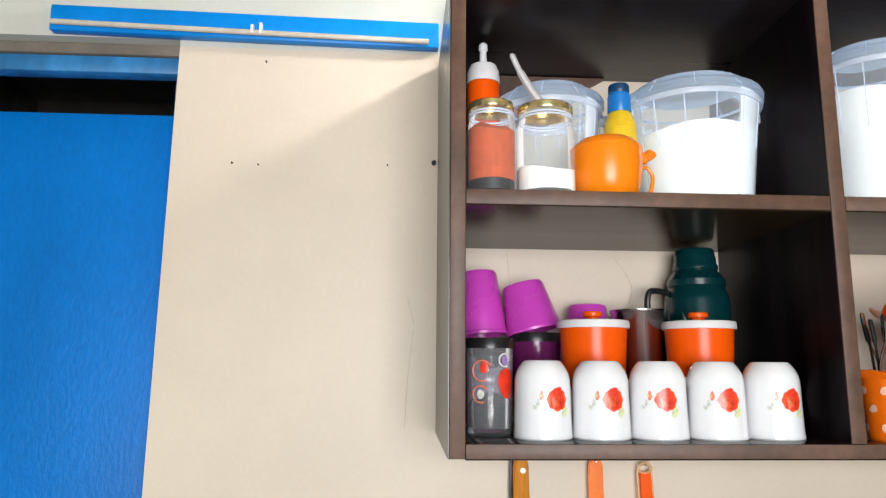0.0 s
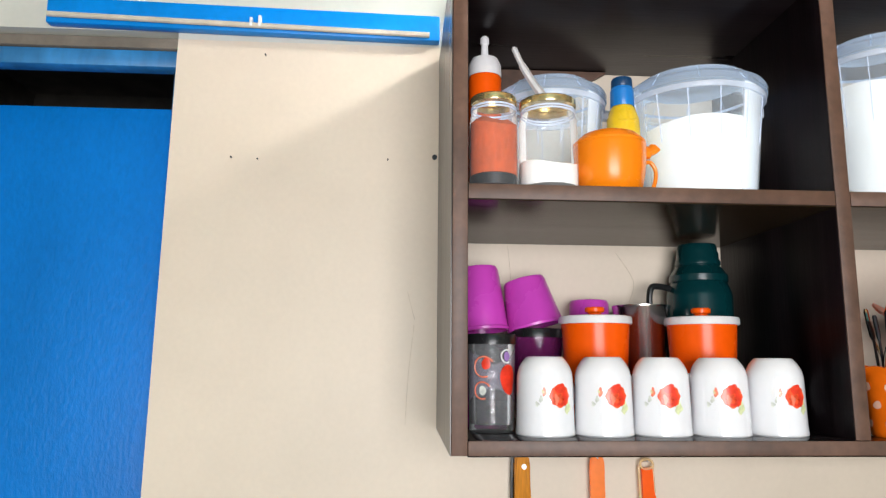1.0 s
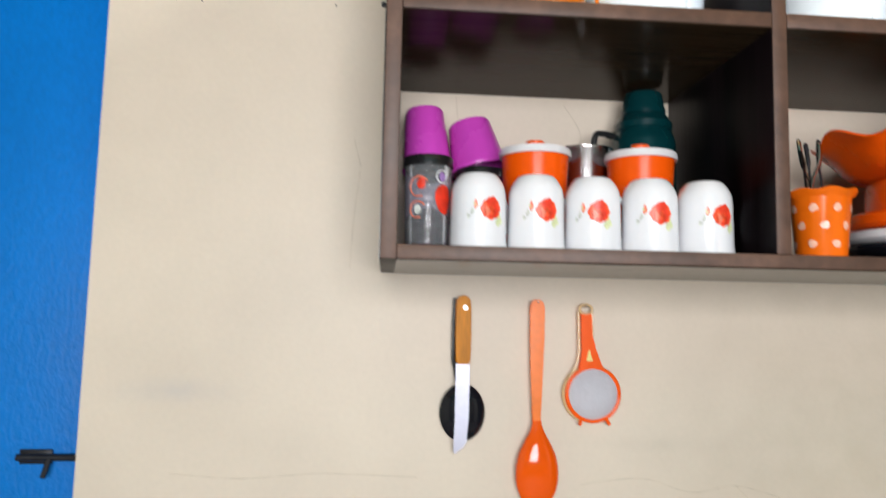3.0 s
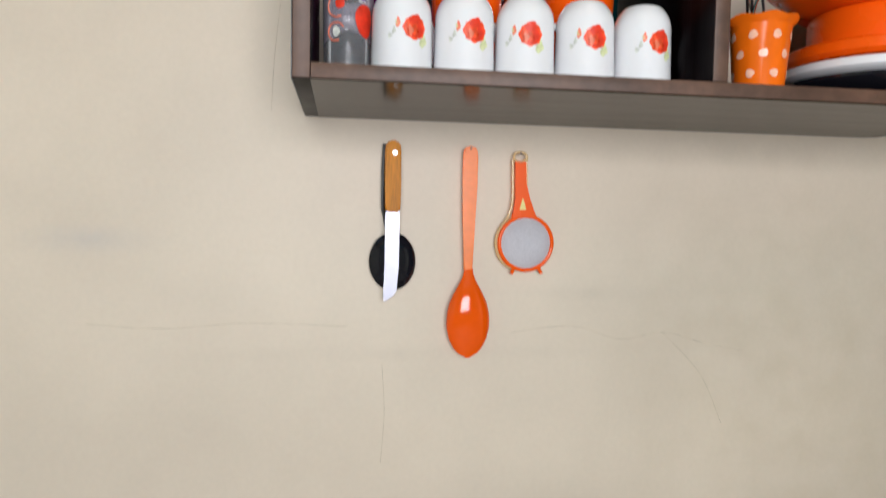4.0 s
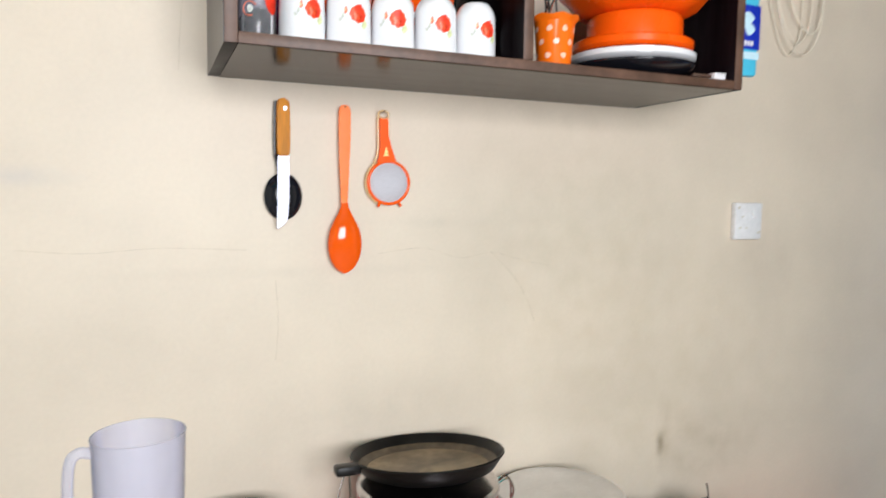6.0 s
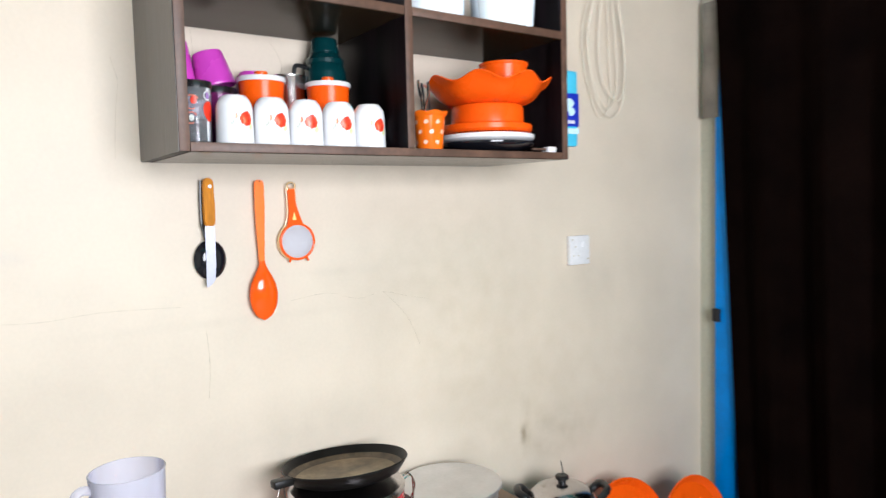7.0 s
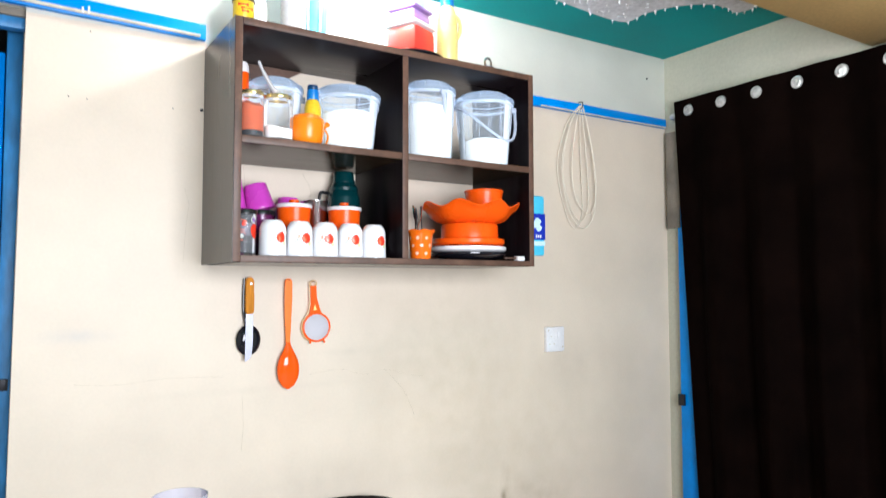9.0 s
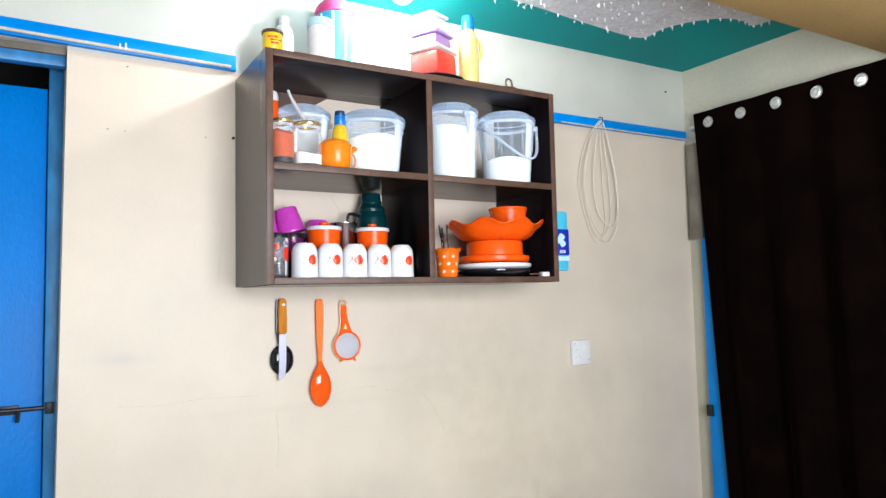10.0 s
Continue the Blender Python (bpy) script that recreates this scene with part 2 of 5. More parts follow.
M_PINK = surface("pink_plastic", (0.82, 0.07, 0.25), 0.35, var=0.05, scale=10, bump=0.02)
M_REDPLAST = surface("red_plastic", (0.75, 0.06, 0.04), 0.3, var=0.06, scale=10, bump=0.02)
M_LILAC = surface("lilac_plastic", (0.35, 0.2, 0.5), 0.35, var=0.06, scale=10, bump=0.02)
M_PALEBLUE = surface("pale_blue_plastic", (0.55, 0.75, 0.85), 0.35, var=0.06, scale=10, bump=0.02)
M_AMBER = surface("amber_wood_handle", (0.52, 0.19, 0.008), 0.3, var=0.3, scale=8, grain=0.15, gscale=60, bump=0.05, stretch=(8, 8, 0.8), spec=0.08)
M_MESH = surface("grey_sieve_net", (0.62, 0.6, 0.64), 0.7, var=0.06, scale=20, grain=0.15, gscale=700, bump=0.5)
M_CURTAIN = surface("dark_brown_curtain", (0.0065, 0.003, 0.0022), 0.8, var=0.5, scale=6, grain=0.2, gscale=260, bump=0.3, spec=0.03)
M_EYELET = surface("silver_plastic_eyelet", (0.5, 0.49, 0.47), 0.3, metal=0.4, var=0.25, scale=60, bump=0.02)
M_WIRE = surface("pale_cable_sheath", (0.84, 0.77, 0.64), 0.45, var=0.1, scale=20)
M_DARK = surface("dark_iron", (0.03, 0.03, 0.035), 0.45, metal=0.6, var=0.3, scale=30, bump=0.1)
M_CRACK = surface("crack_shadow", (0.56, 0.48, 0.37), 0.9, var=0.3, scale=40)
C_GLASS = clear("clear_glass", (0.95, 0.97, 0.97), 0.045, 0.03)
C_LINING = clear("dark_lining_glass", (0.02, 0.018, 0.025), 0.5, 0.04)
C_PINK = clear("purple_tinted_glass", (0.24, 0.03, 0.17), 0.45, 0.05)
C_TUB = clear("cloudy_clear_plastic", (0.9, 0.95, 1.0), 0.06, 0.1)
C_TUBRIM = clear("milky_plastic_rim", (0.78, 0.86, 1.0), 0.5, 0.2)
C_LID = clear("hazy_lid_plastic", (0.72, 0.84, 1.0), 0.12, 0.1)
C_JUG = clear("frosted_jug_plastic", (0.6, 0.585, 0.645), 0.42, 0.4, 2.0)
C_FILM = clear("greyish_print_film", (0.4, 0.36, 0.44), 0.4, 0.2)
C_PALEORANGE = clear("pale_clear_orange_plastic", (0.95, 0.72, 0.4), 0.45, 0.15)
G_BULB = glow("lit_bulb", (1.0, 0.96, 0.9), BULB_STRENGTH)

# ---- building helpers ----


def finish(me, angle=35):
    me.polygons.foreach_set("use_smooth", [True] * len(me.polygons))
    me.set_sharp_from_angle(angle=radians(angle))
    me.update()


def mesh_of(name, bm, material, angle=35):
    me = bpy.data.meshes.new(name)
    bmesh.ops.recalc_face_normals(bm, faces=bm.faces)
    bm.to_mesh(me)
    bm.free()
    me.materials.append(material)
    finish(me, angle)
    return me


def part(name, bm, material, parent, label=""):
    ob = new(name, mesh_of(name, bm, material))
    ob.parent = parent
    return tagged(ob, label)


def clear_part(name, bm, material, parent, label=""):
    """A thin see-through wall that lets the light in."""
    ob = part(name, bm, material, parent, label)
    ob.visible_shadow = False
    return ob


def thing(name, at, label, category, group="", turn=0, kind=""):
    ob = new(name)
    ob.empty_display_size = 0.05
    ob.matrix_basis = pose(*at, 0, 0, turn)
    return tagged(ob, label, category, group, kind)


def single(name, bm, material, at, label, category, group="", kind="", turn=0):
    ob = new(name, mesh_of(name, bm, material))
    ob.matrix_basis = pose(*at, 0, 0, turn)
    return tagged(ob, label, category, group, kind)


def box(x0, x1, y0, y1, z0, z1, bevel=0.0, bm=None):
    fresh = bmesh.new()
    bmesh.ops.create_cube(fresh, size=1.0)
    for v in fresh.verts:
        v.co = Vector(((x0 + x1) / 2 + v.co.x * (x1 - x0), (y0 + y1) / 2 + v.co.y * (y1 - y0), (z0 + z1) / 2 + v.co.z * (z1 - z0)))
    if bevel:
        bmesh.ops.bevel(fresh, geom=fresh.edges[:], offset=bevel, segments=2, affect="EDGES", profile=0.5)
    if bm is None:
        return fresh
    tmp = bpy.data.meshes.new("tmp")
    fresh.to_mesh(tmp)
    fresh.free()
    bm.from_mesh(tmp)
    bpy.data.meshes.remove(tmp)
    return bm


def lathe(profile, seg=40, bm=None, cx=0, cy=0, wave=None):
    """A turned body from (radius, height) pairs. wave(angle, radius, height) gives an offset (radius, height)."""
    bm = bm or bmesh.new()
    rings = []
    for r, z in profile:
        if r <= 1e-6:
            rings.append([bm.verts.new((cx, cy, z))])
            continue
        ring = []
        for i in range(seg):
            a = 2 * math.pi * i / seg
            dr, dz = wave(a, r, z) if wave else (0, 0)
            ring.append(bm.verts.new((cx + (r + dr) * math.cos(a), cy + (r + dr) * math.sin(a), z + dz)))
        rings.append(ring)
    for a, b in zip(rings, rings[1:]):
        for i in range(seg):
            j = (i + 1) % seg
            if len(a) == 1 and len(b) == 1:
                continue
            if len(a) == 1:
                bm.faces.new((a[0], b[j], b[i]))
            elif len(b) == 1:
                bm.faces.new((a[i], a[j], b[0]))
            else:
                bm.faces.new((a[i], a[j], b[j], b[i]))
    return bm


def tube(points, radius, seg=8, bm=None, closed=False, flat=1.0):
    """A rod along points; radius may be a list. flat squeezes it along its second axis."""
    bm = bm or bmesh.new()
    pts = [Vector(p) for p in points]
    n = len(pts)
    rad = radius if isinstance(radius, (list, tuple)) else [radius] * n
    rings, up = [], None
    for i, p in enumerate(pts):
        d = (pts[(i + 1) % n] - pts[i - 1]) if closed else (pts[min(i + 1, n - 1)] - pts[max(i - 1, 0)])
        d.normalize()
        if up is None:
            up = d.orthogonal().normalized()
        up = (up - d * up.dot(d)).normalized()
        side = d.cross(up)
        rings.append([bm.verts.new(p + rad[i] * (math.cos(2 * math.pi * k / seg) * up + flat * math.sin(2 * math.pi * k / seg) * side)) for k in range(seg)])
    for i in range(n if closed else n - 1):
        a, b = rings[i], rings[(i + 1) % n]
        for k in range(seg):
            q = (k + 1) % seg
            bm.faces.new((a[k], a[q], b[q], b[k]))
    if not closed:
        bm.faces.new(rings[0][::-1])
        bm.faces.new(rings[-1])
    return bm


def bend(pts, steps=6):
    """A smooth line through points."""
    pts = [Vector(p) for p in pts]
    out = []
    for i in range(len(pts) - 1):
        p0, p1, p2, p3 = pts[max(i - 1, 0)], pts[i], pts[i + 1], pts[min(i + 2, len(pts) - 1)]
        for k in range(steps):
            t = k / steps
            out.append(0.5 * ((2 * p1) + (p2 - p0) * t + (2 * p0 - 5 * p1 + 4 * p2 - p3) * t * t + (3 * p1 - p0 - 3 * p2 + p3) * t ** 3))
    return out + [pts[-1]]


def plate_shape(outline, depth, bm=None):
    """A flat piece with the outline [(u, v)] and a thickness, standing in the xz plane."""
    bm = bm or bmesh.new()
    f = [bm.verts.new((u, -depth / 2, v)) for u, v in outline]
    b = [bm.verts.new((u, depth / 2, v)) for u, v in outline]
    bm.faces.new(f)
    bm.faces.new(b[::-1])
    for i in range(len(f)):
        j = (i + 1) % len(f)
        bm.faces.new((f[j], f[i], b[i], b[j]))
    return bm


def wrap(outline, centre, radius_at, proud=0.0005, rings=4):
    """A thin print laid on a round wall: outline [(u, v)] round centre (angle from the front in metres of arc, height)."""
    bm = bmesh.new()
    cu, cv = centre

    def put(u, v):
        r = radius_at(v) + proud
        a = u / r
        return bm.verts.new((r * math.sin(a), -r * math.cos(a), v))

    mid = put(cu, cv)
    last = None
    for k in range(1, rings + 1):
        s = k / rings
        ring = [put(cu + u * s, cv + v * s) for u, v in outline]
        m = len(ring)
        for i in range(m):
            j = (i + 1) % m
            if last is None:
                bm.faces.new((mid, ring[i], ring[j]))
            else:
                bm.faces.new((last[i], ring[i], ring[j], last[j]))
        last = ring
    return bm


def blob(rx, rz, n=22, rough=0.15, seed=1, lobes=5):
    rng = random.Random(seed)
    ph = rng.random() * 6
    return [((1 + rough * math.sin(lobes * a + ph) + rough * 0.5 * rng.uniform(-1, 1)) * rx * math.cos(a), (1 + rough * math.cos(lobes * a * 0.8 + ph)) * rz * math.sin(a)) for a in (2 * math.pi * i / n for i in range(n))]


# ---- room ----
X_EAST, X_WEST, Y_SOUTH, Z_CEIL = 2.06, -1.75, -2.85, 2.41
DOOR_X0, DOOR_X1, DOOR_TOP = -1.27, -0.464, 2.113


def structure(name, bm, material, label, category):
    return tagged(new(name, mesh_of(name, bm, material)), label, category, kind="structure")


def door_wall(top, y0, y1):
    """The north wall with its door opening, as one slab; the opening leans in by 2 cm at its foot."""
    bm = plate_shape([(X_WEST - 0.15, 0), (DOOR_X0, 0), (DOOR_X0, top), (DOOR_X1, top), (DOOR_X1 - 0.02, 0), (X_EAST + 0.15, 0), (X_EAST + 0.15, Z_CEIL + 0.1), (X_WEST - 0.15, Z_CEIL + 0.1)], y1 - y0)
    bmesh.ops.translate(bm, verts=bm.verts, vec=(0, (y0 + y1) / 2, 0))
    return bm


bm = door_wall(DOOR_TOP, 0, 0.07)
tmp = bpy.data.meshes.new("tmp")
back = door_wall(Z_CEIL, 0.0702, 0.2)
back.to_mesh(tmp)
back.free()
bm.from_mesh(tmp)
bpy.data.meshes.remove(tmp)
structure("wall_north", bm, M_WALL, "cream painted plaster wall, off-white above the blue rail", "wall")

ED_Y0, ED_Y1, ED_TOP = -1.0, -0.17, 2.06
bm = box(X_EAST, X_EAST + 0.15, ED_Y1, 0, 0, Z_CEIL + 0.1)
box(X_EAST, X_EAST + 0.15, Y_SOUTH, ED_Y0, 0, Z_CEIL + 0.1, bm=bm)
box(X_EAST, X_EAST + 0.15, ED_Y0, ED_Y1, ED_TOP, Z_CEIL + 0.1, bm=bm)
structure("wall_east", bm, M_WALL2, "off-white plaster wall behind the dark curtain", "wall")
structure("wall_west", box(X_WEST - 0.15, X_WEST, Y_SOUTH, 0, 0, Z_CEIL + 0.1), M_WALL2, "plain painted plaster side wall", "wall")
bm = box(X_WEST, -0.65, Y_SOUTH - 0.15, Y_SOUTH, 0, Z_CEIL + 0.1)
box(0.85, X_EAST, Y_SOUTH - 0.15, Y_SOUTH, 0, Z_CEIL + 0.1, bm=bm)
box(-0.65, 0.85, Y_SOUTH - 0.15, Y_SOUTH, 0, 0.9, bm=bm)
box(-0.65, 0.85, Y_SOUTH - 0.15, Y_SOUTH, 2.0, Z_CEIL + 0.1, bm=bm)
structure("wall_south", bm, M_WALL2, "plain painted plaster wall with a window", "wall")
structure("floor", box(X_WEST - 0.15, X_EAST + 0.15, Y_SOUTH - 0.15, 0.2, -0.1, 0), M_FLOOR, "grey cement floor", "floor")
structure("ceiling", box(X_WEST, X_EAST, Y_SOUTH, 0, Z_CEIL, Z_CEIL + 0.08), M_TEAL, "teal painted ceiling border", "ceiling")
structure("ceiling_beam", box(X_WEST + 0.002, X_EAST - 0.002, -1.3, -0.905, 2.2, Z_CEIL - 0.002, 0.006), M_BEAM, "cream ceiling beam, dim warm light in its tan colour", "beam")


def stucco():
    """The stippled middle of the ceiling, with a scalloped corner and small plaster spikes."""
    edge = bend([(-1.4, -0.26, 0), (-0.4, -0.29, 0), (0.4, -0.27, 0), (0.88, -0.285, 0), (1.22, -0.25, 0), (1.535, -0.232, 0), (1.55, -0.34, 0), (1.585, -0.43, 0), (1.665, -0.515, 0), (1.76, -0.54, 0), (1.84, -0.53, 0), (1.85, -0.6, 0), (1.79, -0.64, 0), (1.72, -0.75, 0), (1.7, -0.9, 0)], 5)
    pts = [(p.x, p.y) for p in edge] + [(1.7, -0.918), (-1.4, -0.918)]
    bm = bmesh.new()
    lo = [bm.verts.new((x, y, Z_CEIL - 0.006)) for x, y in pts]
    hi = [bm.verts.new((x, y, Z_CEIL - 0.0005)) for x, y in pts]
    bm.faces.new(lo)
    for i in range(len(pts)):
        j = (i + 1) % len(pts)
        bm.faces.new((lo[i], lo[j], hi[j], hi[i]))
    rng = random.Random(4)

    def spike(x, y, r, h):
        tip = bm.verts.new((x + rng.uniform(-0.003, 0.003), y, Z_CEIL - 0.006 - h))
        ring = [bm.verts.new((x + r * math.cos(a), y + r * math.sin(a), Z_CEIL - 0.0055)) for a in (0, 1.26, 2.51, 3.77, 5.03)]
        for i in range(5):
            bm.faces.new((ring[i], ring[(i + 1) % 5], tip))

    for p in edge[::2]:
        spike(p.x, p.y - 0.002, 0.005, rng.uniform(0.01, 0.018))
    made = 0
    while made < 420:
        x, y = rng.uniform(0.3, 1.8), rng.uniform(-0.915, -0.24)
        if x > 1.52 and y > -0.56 or x > 1.68:
            continue
        tall = rng.random() < 0.35
        spike(x, y, rng.uniform(0.003, 0.0055), rng.uniform(0.009, 0.017) if tall else rng.uniform(0.002, 0.006))
        made += 1
    return structure("ceiling_stipple", bm, M_STUCCO, "white stippled plaster panel with a scalloped edge", "ceiling")


stucco()

def leaning_rail():
    """The rail left of the cabinet rises a little towards its free end."""
    bm = box(-0.685, -0.0016, -0.02, 0, 2.103, 2.151, 0.003)
    for v in bm.verts:
        v.co.z += 0.012 * (-v.co.x / 0.68)
    return bm


# blue picture rail on both sides of the cabinet, with a cable run along its foot
rail = tagged(new("trim_1", mesh_of("trim_1", leaning_rail(), M_RAIL)), "blue painted wooden rail on the wall", "rail", kind="structure")
part("cable", tube(bend([(-0.68, -0.024, 2.128), (-0.3, -0.025, 2.118), (-0.02, -0.024, 2.112)]), 0.005, 8), M_CONDUIT, rail, "thin pale cable")
part("cable_clip", box(-0.335, -0.33, -0.03, -0.02, 2.116, 2.132, 0.001), M_WPLAST, rail, "white cable clip")
part("cable_clip", box(-0.32, -0.315, -0.03, -0.02, 2.116, 2.136, 0.001), M_WPLAST, rail, "white cable clip")
rail = tagged(new("trim_2", mesh_of("trim_2", box(1.004, 2.045, -0.02, 0, 2.082, 2.122, 0.003), M_RAIL)), "blue painted wooden rail on the wall", "rail", kind="structure")
part("cable", tube([(1.3, -0.022, 2.086), (1.7, -0.023, 2.083), (2.04, -0.022, 2.084)], 0.003, 8), M_CONDUIT, rail, "thin pale cable")

# the blue door in the north wall
door = thing("door_1", (0, 0, 0), "blue gloss-painted wooden door in a worn blue frame", "door", kind="structure")
part("door_post", box(DOOR_X1 - 0.042, DOOR_X1, 0.11, 0.195, 0, 2.3, 0.004), M_BLUEFRAME, door, "worn blue frame post")
part("door_post", box(DOOR_X0, DOOR_X0 + 0.042, 0.11, 0.195, 0, 2.3, 0.004), M_BLUEFRAME, door, "worn blue frame post")
part("door_head", box(DOOR_X0, DOOR_X1, 0.03, 0.066, 2.06, 2.092, 0.004), M_BLUEFRAME, door, "worn blue frame head")
part("lintel_face", box(DOOR_X0, DOOR_X1, 0.024, 0.066, 2.0925, DOOR_TOP - 0.0005, 0.002), M_GREYWALL, door, "bare grey render above the frame")
leaf = part("door_leaf", box(DOOR_X0 + 0.044, DOOR_X1 - 0.044, 0.13, 0.17, 0.01, 2.018, 0.004), M_BLUE, door)
bolt = part("bolt", box(-0.62, -0.565, 0.123, 0.13, 1.088, 1.113, 0.002), M_DARK, door, "dark iron slide bolt")
part("bolt_rod", tube([(-0.62, 0.116, 1.101), (-0.5, 0.116, 1.101)], 0.006, 10), M_DARK, bolt)
part("bolt_knob", tube([(-0.565, 0.116, 1.101), (-0.568, 0.1, 1.07)], 0.005, 8), M_DARK, bolt)
part("bolt_keeper", box(-0.503, -0.48, 0.102, 0.11, 1.085, 1.117, 0.002), M_DARK, bolt)

# dark unlit passage behind the blue door
bm = box(DOOR_X0 - 0.3, DOOR_X1 + 0.3, 1.6, 1.7, 0, 2.6)
box(DOOR_X0 - 0.4, DOOR_X0 - 0.3, 0.2, 1.7, 0, 2.6, bm=bm)
box(DOOR_X1 + 0.3, DOOR_X1 + 0.4, 0.2, 1.7, 0, 2.6, bm=bm)
box(DOOR_X0 - 0.4, DOOR_X1 + 0.4, 0.2, 1.7, 2.6, 2.7, bm=bm)
structure("wall_passage", bm, M_GREYWALL, "bare rendered walls of the dark passage beyond the door", "wall")

# the frame of the curtained door in the east wall
door = thing("door_2", (0, 0, 0), "blue-painted door frame half hidden by the curtain", "door", kind="structure")
post = part("door_post", box(X_EAST - 0.03, X_EAST, ED_Y1, ED_Y1 + 0.087, 0, ED_TOP, 0.004), M_RAIL, door)
part("lock_keep", box(X_EAST - 0.042, X_EAST - 0.03, ED_Y1 + 0.06, ED_Y1 + 0.092, 0.84, 0.89, 0.003), M_DARK, post, "dark iron lock keep")
part("door_post", box(X_EAST - 0.03, X_EAST + 0.1, ED_Y0 - 0.06, ED_Y0, 0, ED_TOP, 0.004), M_RAIL, door)
part("door_head", box(X_EAST - 0.03, X_EAST + 0.1, ED_Y0, ED_Y1, ED_TOP - 0.06, ED_TOP - 0.001, 0.004), M_RAIL, door)
part("door_leaf", box(X_EAST + 0.1, X_EAST + 0.14, ED_Y0, ED_Y1, 0.01, ED_TOP - 0.06, 0.004), M_BLUE, door)
structure("wall_patch", box(X_EAST - 0.034, X_EAST - 0.0302, -0.1, -0.03, 1.62, 2.055, 0.001), M_GREYWALL, "grey unpainted render over the head of the door post", "wall")

# window behind the camera
win = thing("window_1", (0, 0, 0), "plain window that lets in daylight", "window", kind="structure")
for x0, x1, z0, z1 in ((-0.65, -0.6, 0.9, 2.0), (0.8, 0.85, 0.9, 2.0), (-0.6, 0.8, 0.9, 0.95), (-0.6, 0.8, 1.95, 2.0), (0.08, 0.12, 0.95, 1.95)):
    part("window_frame", box(x0, x1, Y_SOUTH - 0.11, Y_SOUTH - 0.06, z0, z1, 0.003), M_WPLAST, win)

# hairline cracks and nail holes
for line in (((-0.052, 1.657), (-0.045, 1.63), (-0.039, 1.609)), ((-0.04, 1.6), (-0.046, 1.547), (-0.05, 1.5), (-0.053, 1.436)),
             ((0.12, 1.74), (0.125, 1.68), (0.122, 1.63)), ((0.31, 1.73), (0.34, 1.68), (0.33, 1.64)),
             ((0.341, 1.083), (0.445, 1.093), (0.533, 1.070), (0.611, 1.081), (0.692, 1.061), (0.764, 1.047)),
             ((-0.329, 1.101), (-0.217, 1.093), (-0.091, 1.101), (0.068, 1.095)),
             ((0.125, 1.033), (0.130, 0.952), (0.125, 0.869)),
             ((0.611, 1.081), (0.685, 1.006), (0.728, 0.917))):
    structure("wall_crack", tube(bend([(x, -0.0003, z) for x, z in line]), 0.0004, 5), M_CRACK, "hairline crack in the plaster", "crack")
for x, z, r in ((-0.36, 1.886, 0.0017), (-0.315, 1.884, 0.0013), (-0.09, 1.888, 0.0013), (-0.008, 1.894, 0.0045), (-0.31, 2.075, 0.0015), (1.94, 2.3, 0.004)):
    single("nail", tube([(x, 0.002, z), (x, -0.005, z)], r, 8), M_DARK, (0, 0, 0), "small dark nail in the wall", "nail", "nails in the wall")

# ---- wall cabinet ----
CB, CT, CW, CD, TH = 1.43, 2.077, 1.0, 0.333, 0.02
SH0, SH1 = 1.743, 1.763
cab = thing("wall_cabinet", (0, 0, CB), "dark walnut open-fronted wall cabinet with four compartments", "cabinet")


def panel(name, x0, x1, z0, z1, material, y0=-CD + 0.002, y1=-0.001):
    ob = part(name, box(x0, x1, y0, y1, z0 - CB, z1 - CB, 0.0008), material, cab)
    part("edge_band", box(x0 + 0.0004, x1 - 0.0004, -CD, y0, z0 - CB + 0.0004, z1 - CB - 0.0004, 0.0006), M_EDGE, ob, "lighter brown edge band")
    return ob


def veneer(name, x0, x1, y0, y1, z0, z1, material, parent, label):
    part(name, box(x0, x1, y0, y1, z0 - CB, z1 - CB), material, parent, label)


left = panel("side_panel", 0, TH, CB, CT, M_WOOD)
veneer("veneer", -0.0012, -0.0002, -CD + 0.001, -0.001, CB, CT, M_SIDE, left, "outer laminate, lightened for light off the wall")
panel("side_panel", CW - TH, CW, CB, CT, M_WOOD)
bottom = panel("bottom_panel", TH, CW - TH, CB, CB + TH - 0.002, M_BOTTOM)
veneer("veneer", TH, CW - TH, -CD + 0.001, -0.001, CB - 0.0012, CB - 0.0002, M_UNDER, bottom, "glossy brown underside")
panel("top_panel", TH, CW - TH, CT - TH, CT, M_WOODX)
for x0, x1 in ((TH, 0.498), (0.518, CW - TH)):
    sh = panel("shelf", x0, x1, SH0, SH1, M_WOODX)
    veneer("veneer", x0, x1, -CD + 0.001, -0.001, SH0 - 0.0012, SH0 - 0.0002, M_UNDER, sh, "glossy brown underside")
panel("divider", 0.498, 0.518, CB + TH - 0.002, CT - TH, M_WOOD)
# brown strip with a slanted end, high on the back of the compartment
bm = plate_shape([(TH, CT - TH - 0.1), (0.19, CT - TH - 0.1), (0.235, CT - TH - 0.04), (0.3, CT - TH - 0.001), (TH, CT - TH - 0.001)], 0.012)
bmesh.ops.translate(bm, verts=bm.verts, vec=(0, -0.0085, -CB))
part("slanted_strip", bm, M_EDGE, cab, "brown strip with a slanted end")

# ---- lower left compartment ----
ZL = CB + TH - 0.002


def mug_radius(v):
    if v < 0.012:
        return 0.0385 - 0.0012 * v / 0.012
    if v < 0.07:
        return 0.0373 - 0.0012 * (v - 0.012) / 0.058
    return 0.0361 - 0.0115 * ((v - 0.07) / 0.0285) ** 2.3


